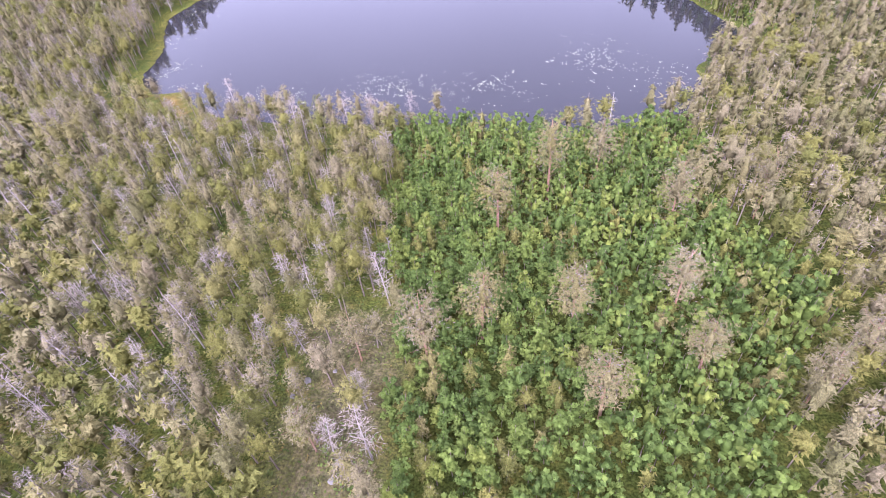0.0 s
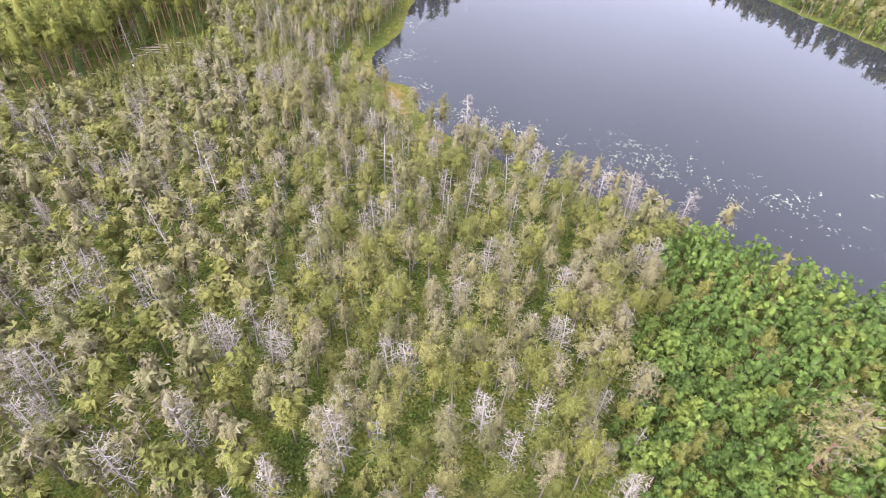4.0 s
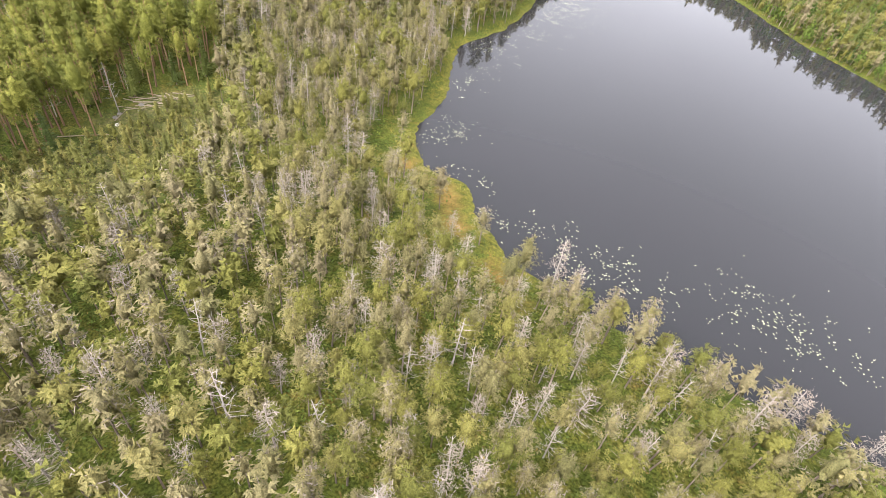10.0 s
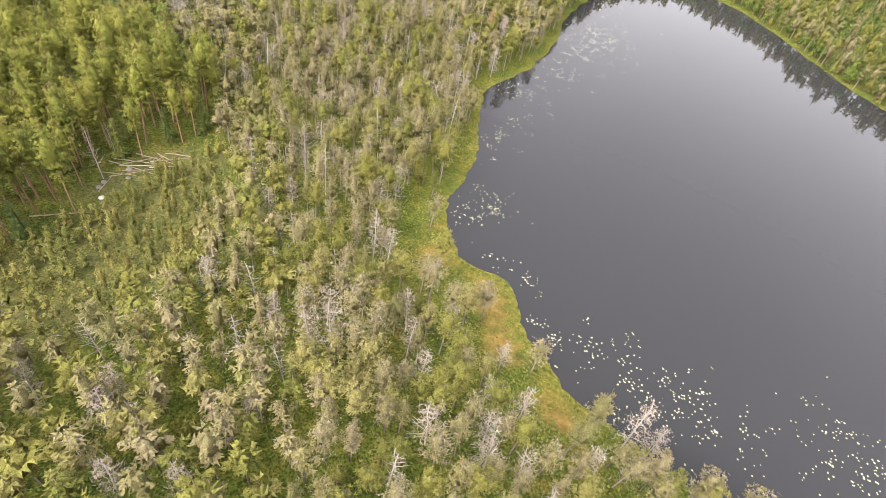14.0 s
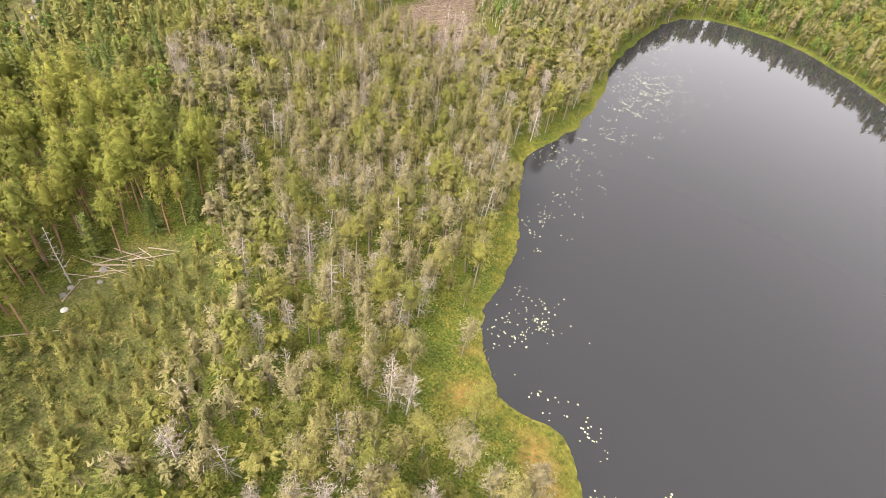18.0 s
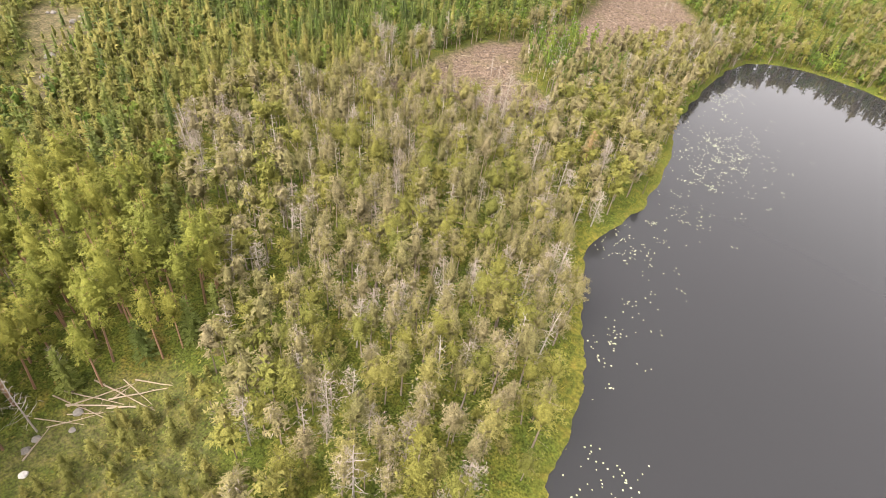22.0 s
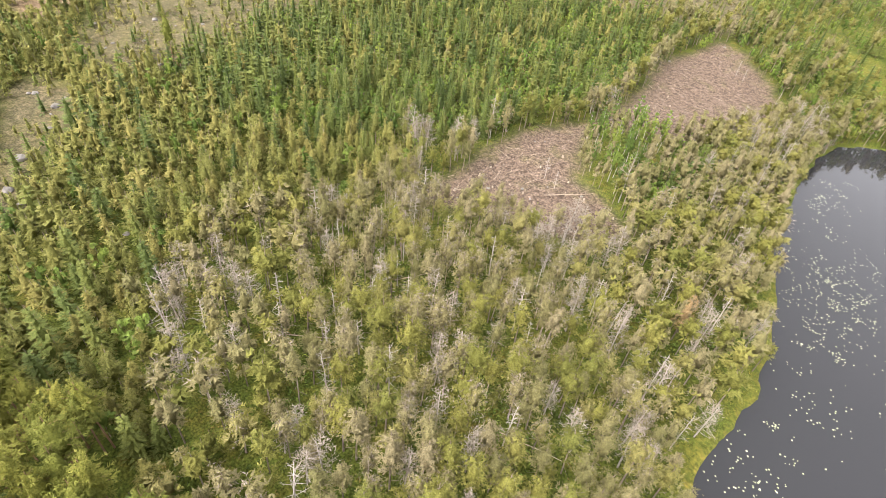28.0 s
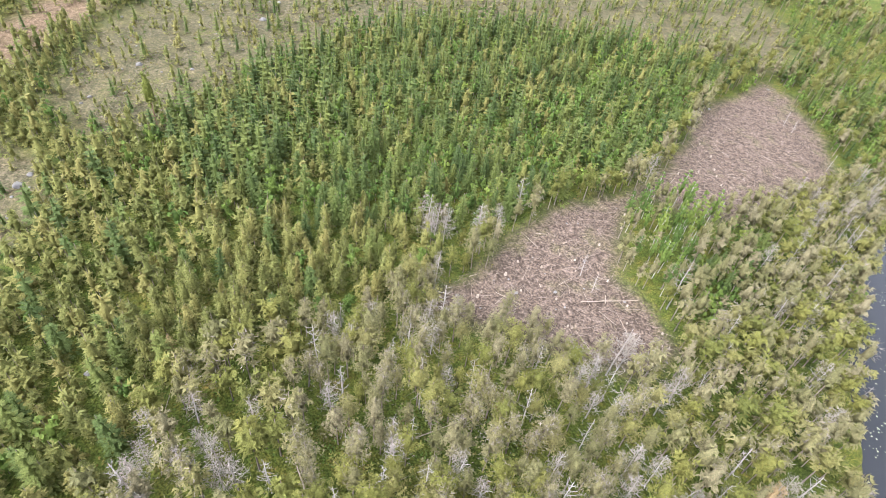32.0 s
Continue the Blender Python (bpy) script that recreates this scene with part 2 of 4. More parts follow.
GROVE = np.array([(12, 16), (11.6, 31.5), (10.9, 41.5), (7, 47.7), (4.5, 63), (1.5, 70), (2.5, 76), (6, 82), (10, 81), (26, 78.5), (43.5, 82), (43.6, 75), (43.4, 65), (47.2, 60), (48.9, 51), (49.1, 45),
                  (45.5, 39), (43.2, 32), (43, 16)], float)
STAND = np.array([(-89, 58), (-89.2, 66.5), (-93.4, 74), (-95.2, 84), (-91.6, 92.3), (-97, 97), (-108, 98), (-119, 96), (-128, 90), (-140, 75), (-118, 46), (-96, 42)], float)
REGROW = np.array([(-97, 97), (-112, 101), (-126, 106), (-133, 117), (-131, 131), (-126, 143), (-124, 158), (-138, 148), (-157, 135), (-180, 139), (-185, 127), (-170, 107), (-154, 103), (-150, 85),
                   (-125, 78), (-105, 92)], float)
ROCKY = np.array([(-150, 99), (-156, 96), (-169, 104), (-190, 112), (-196, 120), (-184, 122), (-172, 118.5), (-164, 108), (-154, 104)], float)
GLADE = np.array([(3.2, 20), (1.9, 29.2), (2.5, 36.6), (-1.1, 39.7), (3.8, 44.1), (9.1, 43), (11.8, 36.3), (11, 30.4), (11.5, 20)], float)
LITTER = np.array([(-96, 72), (-92.5, 71), (-91.5, 80), (-91, 86.5), (-94, 88), (-97, 82)], float)
MEADOW = np.array([(-97, 293), (-82, 280), (-69, 270), (-60, 257), (-67, 257), (-82, 265), (-98, 280)], float)


def signed(poly, P):
    """Metres outside of a polygon; negative inside."""
    P = np.atleast_2d(np.asarray(P, float))
    a, b = poly, np.roll(poly, -1, 0)
    e, w = b - a, P[:, None] - a
    k = np.clip((w * e).sum(-1) / (e * e).sum(-1), 0, 1)
    d = np.linalg.norm(w - e * k[..., None], axis=-1).min(1)
    over = (a[:, 1] > P[:, 1:2]) != (b[:, 1] > P[:, 1:2])
    xi = a[:, 0] + (P[:, 1:2] - a[:, 1]) * e[:, 0] / np.where(e[:, 1] == 0, 1e-9, e[:, 1])
    return np.where((over & (P[:, :1] < xi)).sum(1) % 2 == 1, -d, d)


def wobble(P, size, seed=0.0):
    P = np.atleast_2d(P) / size
    return (np.sin(P[:, 0] * 1.7 + seed + 1.3 * np.sin(P[:, 1] * 1.1 + seed)) + np.sin(P[:, 1] * 2.1 + 2 * seed + 1.7 * np.sin(P[:, 0] * 1.3)) + np.sin((P[:, 0] + P[:, 1]) * 2.9 + seed)) / 3


def bank(P):
    return signed(SHORE, P) + 0.5 * wobble(P, 3.1, 3.0) + 0.1 * wobble(P, 0.9, 5.0)


def height(P):
    P = np.atleast_2d(np.asarray(P, float))
    d = bank(P)
    away = np.minimum(0.5 * (-P[:, 0] - 100) + 0.85 * (P[:, 1] - 135), 420)
    land = 0.12 + 0.93 * (1 - np.exp(-np.maximum(d, 0) / 10)) + 0.48 * np.logaddexp(0, away / 8) * (1 - np.exp(-np.maximum(d, 0) / 30))
    land -= 4.0 * np.exp(-((P[:, 0] + 97) / 26) ** 2 - ((P[:, 1] - 74) / 22) ** 2)
    land += 0.16 * wobble(P, 2.2, 1.0) * np.clip(d / 6, 0, 1) + 0.3 * wobble(P, 9.0, 2.0) * np.clip(d / 15, 0, 1)
    land += 0.07 * np.maximum(P[:, 0] - 66, 0) + 0.05 * np.maximum(-P[:, 1] - 40, 0)
    land = np.where(d < 25, np.maximum(land, 0.05), land)
    return np.where(d < 0, np.maximum(d * 0.3, -1.6), np.minimum(land, 0.3 * d))


def ground_z(x, y):
    return float(height([(x, y)])[0])


def mesh_from(name, verts, faces, mats, smooth=False, tone=None, face_mats=None):
    """A mesh from arrays of vertices and triangles."""
    me = bpy.data.meshes.new(name)
    verts, faces = np.asarray(verts, np.float32), np.asarray(faces, np.int32)
    me.vertices.add(len(verts))
    me.vertices.foreach_set("co", verts.ravel())
    k = faces.shape[1]
    me.loops.add(faces.size)
    me.loops.foreach_set("vertex_index", faces.ravel())
    me.polygons.add(len(faces))
    me.polygons.foreach_set("loop_start", np.arange(len(faces), dtype=np.int32) * k)
    if face_mats is not None:
        me.polygons.foreach_set("material_index", np.asarray(face_mats, np.int32))
    me.polygons.foreach_set("use_smooth", np.full(len(faces), smooth))
    for m in mats:
        me.materials.append(m)
    if tone is not None:
        me.attributes.new("tone", "FLOAT", "POINT").data.foreach_set("value", np.asarray(tone, np.float32))
    me.update(calc_edges=True)
    me.validate()
    return me


def axis(lo, hi, step, far):
    mid = np.arange(lo, hi + step, step)
    out, grow = [], step
    reach = mid[-1]
    while reach < far:
        grow *= 1.35
        reach += grow
        out.append(reach)
    left, grow, reach = [], step, lo
    while reach > -far:
        grow *= 1.35
        reach -= grow
        left.append(reach)
    return np.array(left[::-1] + mid.tolist() + out)


gx, gy = axis(-225, 80, 1.5, 3500), axis(5, 300, 1.5, 3500)
GX, GY = np.meshgrid(gx, gy)
GP = np.stack([GX.ravel(), GY.ravel()], 1)
GZ = height(GP)
w_, h_ = len(gx), len(gy)
cell = (np.arange(h_ - 1)[:, None] * w_ + np.arange(w_ - 1)).ravel()
ground_me = mesh_from("ground", np.c_[GP, GZ], np.stack([cell, cell + 1, cell + w_ + 1, cell + w_], 1), [M_GROUND], True)
near = lambda poly, soft: np.clip(0.5 - (signed(poly, GP) + 1.2 * wobble(GP, 3.0, 4.0)) / soft, 0, 1)
d_shore = bank(GP)
zone = np.zeros((len(GP), 4), np.float32)
zone[:, 0] = np.maximum.reduce([near(CUT, 3), 0.62 * near(UPPER_CUT, 6), near(FIELD, 4), 0.45 * near(GLADE, 3), 0.25 * near(PLANTING, 3), 0.3 * near(LITTER, 3), 0.65 * near(ROCKY, 4)])
west = (GP[:, 0] < -28) & (GP[:, 1] < 182)
fringe = np.where(GP[:, 1] < 138, 1.7, 0.8) + 0.9 * wobble(GP, 6.0, 2.5)
zone[:, 1] = np.where(west, np.clip((fringe - d_shore) / 1.2, 0, 1), 0.0)
rusty = np.clip(1 - np.abs(d_shore - 3.6) / 2.4, 0, 1) * ((GP[:, 0] > -58) & (GP[:, 0] < -27) & (GP[:, 1] < 99)) * np.clip(0.5 + wobble(GP, 2.5, 6.0) * 1.5, 0, 1)
zone[:, 1] = np.maximum(zone[:, 1], 0.7 * near(MEADOW, 4))
zone[:, 2] = np.maximum.reduce([rusty, 0.22 * near(FIELD, 4), 0.15 * near(GLADE, 2) * np.clip(wobble(GP, 1.5, 2.0), 0, 1)])
zone[:, 3] = 1
ground_me.attributes.new("zone", "FLOAT_COLOR", "POINT").data.foreach_set("color", zone.ravel())
ground = tagged(new("ground", ground_me), "boggy forest floor of moss, heather and felled clearings", "ground", kind="structure")

mid_ = SHORE.mean(0)
rim = SHORE + (SHORE - mid_) / np.linalg.norm(SHORE - mid_, axis=1, keepdims=True) * 1.6
bm = bmesh.new()
bm.faces.new([bm.verts.new((x, y, 0.0)) for x, y in rim[::-1]])
bmesh.ops.recalc_face_normals(bm, faces=bm.faces)
if next(iter(bm.faces)).normal.z < 0:
    bmesh.ops.reverse_faces(bm, faces=bm.faces)
water_me = bpy.data.meshes.new("water")
bm.to_mesh(water_me)
bm.free()
water_me.materials.append(M_WATER)
water = tagged(new("water", water_me), "still dark lake water reflecting the grey sky", "lake", kind="structure")


# ---- trees: shapes as arrays of vertices and triangles ----
def tube(points, radii, sides=4):
    points, radii = np.asarray(points, float), np.asarray(radii, float)
    along = np.gradient(points, axis=0)
    along /= np.linalg.norm(along, axis=1, keepdims=True) + 1e-9
    side = np.cross(along, np.where(np.abs(along[:, 2:]) > 0.8, (1.0, 0, 0), (0, 0, 1.0)))
    side /= np.linalg.norm(side, axis=1, keepdims=True) + 1e-9
    up = np.cross(side, along)
    a = np.arange(sides) * 2 * np.pi / sides
    v = (points[:, None] + radii[:, None, None] * (np.cos(a)[None, :, None] * side[:, None] + np.sin(a)[None, :, None] * up[:, None])).reshape(-1, 3)
    f = []
    for k in range(len(points) - 1):
        for s in range(sides):
            i, j = k * sides + s, k * sides + (s + 1) % sides
            f += [(i, j, j + sides), (i, j + sides, i + sides)]
    return v, np.array(f)


def join(pieces):
    v, f, n = [], [], 0
    for pv, pf in pieces:
        v.append(pv)
        f.append(pf + n)
        n += len(pv)
    return np.concatenate(v), np.concatenate(f)


def blades(at, way, length, width, r):
    """Thin pointed leaves: from each place one triangle along its way."""
    way = way / (np.linalg.norm(way, axis=1, keepdims=True) + 1e-9)
    side = np.cross(way, r.normal(size=way.shape))
    side /= np.linalg.norm(side, axis=1, keepdims=True) + 1e-9
    n = len(at)
    half = side * (width * r.uniform(0.6, 1.3, (n, 1)))
    v = np.stack([at - half, at + half, at + way * (length * r.uniform(0.6, 1.3, (n, 1)))], 1).reshape(-1, 3)
    return v, np.arange(n * 3).reshape(-1, 3)


def leaves(at, size, r):
    """Small diamond leaf sprays, turned at random but mostly facing up."""
    n = len(at)
    a = r.normal(size=(n, 3)) * (1, 1, 0.45)
    b = np.cross(a, r.normal(size=(n, 3)) * (0.5, 0.5, 1) + (0, 0, 0.6))
    a *= size * r.uniform(0.6, 1.3, (n, 1)) / (np.linalg.norm(a, axis=1, keepdims=True) + 1e-9)
    b *= size * 0.62 * r.uniform(0.7, 1.2, (n, 1)) / (np.linalg.norm(b, axis=1, keepdims=True) + 1e-9)
    v = np.stack([at - a, at - b, at + a, at + b], 1).reshape(-1, 3)
    k = np.arange(n)[:, None] * 4
    return v, np.concatenate([k + (0, 1, 2), k + (0, 2, 3)])


PHI = 1.618
ICO = np.array([(-1, PHI, 0), (1, PHI, 0), (-1, -PHI, 0), (1, -PHI, 0), (0, -1, PHI), (0, 1, PHI), (0, -1, -PHI), (0, 1, -PHI), (PHI, 0, -1), (PHI, 0, 1), (-PHI, 0, -1), (-PHI, 0, 1)]) / 1.902
ICO_F = np.array([(0, 11, 5), (0, 5, 1), (0, 1, 7), (0, 7, 10), (0, 10, 11), (1, 5, 9), (5, 11, 4), (11, 10, 2), (10, 7, 6), (7, 1, 8), (3, 9, 4), (3, 4, 2), (3, 2, 6), (3, 6, 8), (3, 8, 9), (4, 9, 5), (2, 4, 11), (6, 2, 10), (8, 6, 7), (9, 8, 1)])


def clump(c, size, cards, leaf, r, slim=0.55, core=0.66):
    """A tuft of foliage: a ragged heart, and leaf sprays that lie on it like shingles."""
    size = np.asarray(size) * np.ones(3)
    out = [(c - (0, 0, 0.12) * size + ICO * size * core * r.uniform(0.75, 1.2, (12, 1)), ICO_F)] if core and cards > 14 else []
    n = r.normal(size=(cards, 3)) + (0, 0, 0.45)
    n /= np.linalg.norm(n, axis=1, keepdims=True)
    at = c + n * size * r.uniform(0.62, 1.15, (cards, 1))
    face = n + (0, 0, 0.35) + r.normal(size=(cards, 3)) * 0.6
    a = np.cross(face, r.normal(size=(cards, 3)))
    b = np.cross(face, a)
    a *= leaf * r.uniform(0.7, 1.35, (cards, 1)) / (np.linalg.norm(a, axis=1, keepdims=True) + 1e-9)
    b *= leaf * slim * r.uniform(0.7, 1.2, (cards, 1)) / (np.linalg.norm(b, axis=1, keepdims=True) + 1e-9)
    v = np.stack([at - a, at - b, at + a, at + b], 1).reshape(-1, 3)
    k = np.arange(cards)[:, None] * 4
    out.append((v, np.concatenate([k + (0, 1, 2), k + (0, 2, 3)])))
    return join(out)


def stem(h, r0, r, bend=0.03, sides=5, rings=6):
    k = np.linspace(0, 1, rings)
    drift = np.cumsum(r.normal(0, bend * h / rings, (rings, 2)), axis=0) * k[:, None]
    p = np.c_[drift, k * h - 0.25 * (k == 0)]
    return p, tube(p, r0 * (1 - 0.86 * k) + 0.012, sides)


def on_stem(p, z):
    return np.array([np.interp(z, p[:, 2], p[:, i]) for i in range(3)])


def sprays(at, way, face, length, width, r):
    """Needle sprays: from each place two narrow pointed blades, spread like a fan in the plane that faces the given way."""
    n = len(at)
    face = face / (np.linalg.norm(face, axis=1, keepdims=True) + 1e-9)
    side = np.cross(face, way)
    side /= np.linalg.norm(side, axis=1, keepdims=True) + 1e-9
    way = np.cross(side, face)
    long, open_ = length * r.uniform(0.65, 1.3, (n, 1)), r.uniform(0.25, 0.6, (n, 1))
    wide = side * width * r.uniform(0.7, 1.25, (n, 1))
    tip_a, tip_b = at + (way + side * open_) * long, at + (way - side * open_) * long * r.uniform(0.75, 1.1, (n, 1))
    v = np.stack([at - wide + way * 0.1 * long, at + wide * 0.2, tip_b, at - wide * 0.2, at + wide + way * 0.1 * long, tip_a], 1).reshape(-1, 3)
    return v, np.arange(n * 6).reshape(-1, 3)


def pine(r, h, base, spread, layers, per, cards, leaf, r0, peak=0.35, dead_below=4, crest=0.3, core=0.26, rise=0.35, full=0.0):
    """Bark (stem, boughs, bare lower twigs) and needles of a pine whose crown is built of flat, feathery boughs in uneven layers."""
    light = layers * per < 22
    p, trunk = stem(h, r0, r, 0.03, 3 if light else 4, 3 if light else 5)
    bark = [trunk]
    mid, tall = h * (base + (1 - base) * 0.5), h * (1 - base) * 0.36
    heart = ICO * r.uniform(0.7, 1.2, (12, 1))
    needles = [(heart * (spread * core, spread * core, tall) * (1 - 0.45 * heart[:, 2:] * (1, 1, 0)) + on_stem(p, mid), ICO_F)]
    lean = r.uniform(0, 6.3)
    for i in range(layers):
        q = (i + r.uniform(0.0, 0.7)) / layers
        shape = full + (1 - full) * (0.45 + 0.55 * q / peak) if q < peak else crest + (1 - crest) * (1 - ((q - peak) / (1 - peak)) ** 1.6)
        start = r.uniform(0, 6.3)
        for j in range(max(3, round(per * (0.6 + 0.4 * shape)))):
            turn = start + j * 6.283 / per + r.uniform(-0.5, 0.5)
            reach = spread * shape * r.uniform(0.55, 1.12) * (1 + 0.18 * math.cos(turn - lean))
            root = on_stem(p, h * (base + (1 - base) * q * 0.93) + r.uniform(-0.12, 0.12))
            out = np.array((math.cos(turn), math.sin(turn), rise * (0.2 + 1.3 * q) + r.uniform(-0.12, 0.16)))
            tip = root + out * reach
            if j % 3 == 0 and not light:
                bark.append(tube([root, root + out * reach * 0.8], [r0 * 0.22, 0.012], 3))
            n = max(3, round(cards * (0.55 + 0.45 * shape)))
            k = r.uniform(0.22, 1.0, (n, 1)) ** 0.75
            across = np.array((-out[1], out[0], 0.0))
            at = root + (tip - root) * k + across * r.normal(0, 0.2, (n, 1)) * reach * (0.4 + 0.6 * k) + (0, 0, 1) * r.normal(0.03, 0.07, (n, 1)) * spread
            way = out * (1, 1, 0.6) + across * r.normal(0, 0.75, (n, 1)) + (0, 0, 0.28) + r.normal(0, 0.18, (n, 3))
            face = np.array((0, 0, 1.0)) + out * (0.5, 0.5, 0) + r.normal(0, 0.42, (n, 3))
            needles.append(sprays(at - way * leaf * 0.3, way, face, leaf, leaf * (0.5 if light else 0.36), r))
    for i in range(dead_below):
        k = base * r.uniform(0.35, 1.0)
        root, turn, reach = on_stem(p, h * k), r.uniform(0, 6.3), spread * r.uniform(0.3, 0.75)
        bark.append(tube([root, root + (math.cos(turn) * reach, math.sin(turn) * reach, reach * r.uniform(-0.35, 0.2))], [r0 * 0.16, 0.008], 3))
    return join(bark), join(needles)


def bare(r, h, boughs, spread, r0, twigs=5, base=0.2, lean=0.0, droop=0.0):
    """A dead pine: stem and crooked bare boughs with twigs."""
    p, trunk = stem(h, r0, r, 0.04)
    p = p + np.c_[p[:, 2:] * lean, np.zeros((len(p), 2))]
    trunk = (trunk[0] + np.c_[trunk[0][:, 2:] * lean, np.zeros((len(trunk[0]), 2))], trunk[1])
    wood = [trunk]
    for i in range(boughs):
        k = base + (0.97 - base) * (i + r.uniform(0, 0.8)) / boughs
        root, turn = on_stem(p, h * k), i * 2.4 + r.uniform(-0.7, 0.7)
        reach = spread * (1.05 - 0.75 * k) * r.uniform(0.5, 1.25)
        way = np.array((math.cos(turn), math.sin(turn), r.uniform(-0.25, 0.5) - droop))
        mid, tip = root + way * reach * 0.5, root + way * reach + (0, 0, reach * r.uniform(-0.1, 0.35))
        wood.append(tube([root, mid, tip], [r0 * 0.26 + 0.008, r0 * 0.18 + 0.006, 0.006], 3))
        if twigs:
            k2 = r.uniform(0.3, 1.0, (twigs, 1))
            wood.append(blades(root + (tip - root) * k2, way + r.normal(size=(twigs, 3)) * 0.8, reach * 0.42, 0.013, r))
    return join(wood)


def fuzz(r, h, boughs, spread, n, base=0.25, grow=1.0):
    """The grey, lichen-hung twigs of a withered crown."""
    out = []
    for i in range(boughs):
        k = base + (0.98 - base) * (i + r.uniform(0, 0.9)) / boughs
        turn, reach = i * 2.4 + r.uniform(-0.6, 0.6), spread * (1.1 - 0.7 * k) * r.uniform(0.5, 1.2)
        way = np.array((math.cos(turn), math.sin(turn), r.uniform(-0.1, 0.4)))
        at = np.array((0, 0, h * k)) + way * reach * r.uniform(0.25, 1.0, (n, 1)) + r.normal(size=(n, 3)) * 0.13 * spread
        out.append(blades(at, way * 0.6 + r.normal(size=(n, 3)) * 0.8, 0.34 * grow, 0.03 * grow, r))
    return join(out)


def birch(r, h, spread, clumps, cards, leaf, low=0.22, r0=0.032):
    light = clumps < 8
    p, trunk = stem(h * 0.95, r0, r, 0.05, 3 if light else 4, 3 if light else 5)
    bark = [trunk]
    green = [(ICO * r.uniform(0.8, 1.15, (12, 1)) * (spread * 0.34, spread * 0.34, h * 0.24) + on_stem(p, h * 0.52), ICO_F)]
    for i in range(clumps):
        q = (i + r.uniform(0, 0.9)) / clumps
        k = low + (0.97 - low) * q
        root, turn = on_stem(p, h * k * 0.95), i * 2.4 + r.uniform(-0.7, 0.7)
        reach = spread * math.sqrt(max(0.03, 1 - (2 * q - 0.85) ** 2 / 1.35)) * r.uniform(0.3, 0.8)
        c = root + (math.cos(turn) * reach, math.sin(turn) * reach, 0.3 * reach)
        if i % 4 == 0 and not light:
            bark.append(tube([root - (0, 0, 0.15), c], [r0 * 0.35, 0.008], 3))
        size = spread * r.uniform(0.3, 0.48) * (1.0 - 0.35 * q)
        green.append(clump(c, (size, size, size * 0.85), cards, leaf, r, 0.75, 0.5))
    return join(bark), join(green)


def spruce(r, h, spread, whorls, per, leaf=0.3, slim=0.45):
    """A pointed spruce: a ragged dark cone hung with drooping sprays."""
    p, trunk = stem(h, 0.012 * h + 0.03, r, 0.01, 4, 4)
    k = np.linspace(0.1, 1, 6)
    cone = tube(np.c_[np.zeros((6, 2)), k * h * 0.97], spread * 0.42 * (1.02 - k) + 0.03, 6)
    cone = (cone[0] * r.uniform(0.85, 1.12, (len(cone[0]), 1)) * (1, 1, 0) + cone[0] * (0, 0, 1), cone[1])
    at, a, b = [], [], []
    for i in range(whorls):
        q = 0.06 + 0.92 * i / whorls
        reach = spread * (1 - q) ** 0.85 * r.uniform(0.85, 1.15) + 0.08
        for j in range(max(4, int(per * (1 - 0.55 * q)))):
            turn = r.uniform(0, 6.3)
            d = np.array((math.cos(turn), math.sin(turn), -0.25 + 0.5 * q))
            at.append(np.array((0, 0, h * q)) + d * reach * r.uniform(0.55, 0.95))
            a.append(d * leaf * r.uniform(0.8, 1.4))
            b.append(np.array((-d[1], d[0], r.normal(0, 0.25))) * leaf * slim * r.uniform(0.7, 1.3))
    at, a, b = np.array(at), np.array(a), np.array(b)
    n = np.arange(len(at))[:, None] * 4
    return trunk, join([cone, (np.stack([at - a, at - b, at + a, at + b], 1).reshape(-1, 3), np.concatenate([n + (0, 1, 2), n + (0, 2, 3)]))])


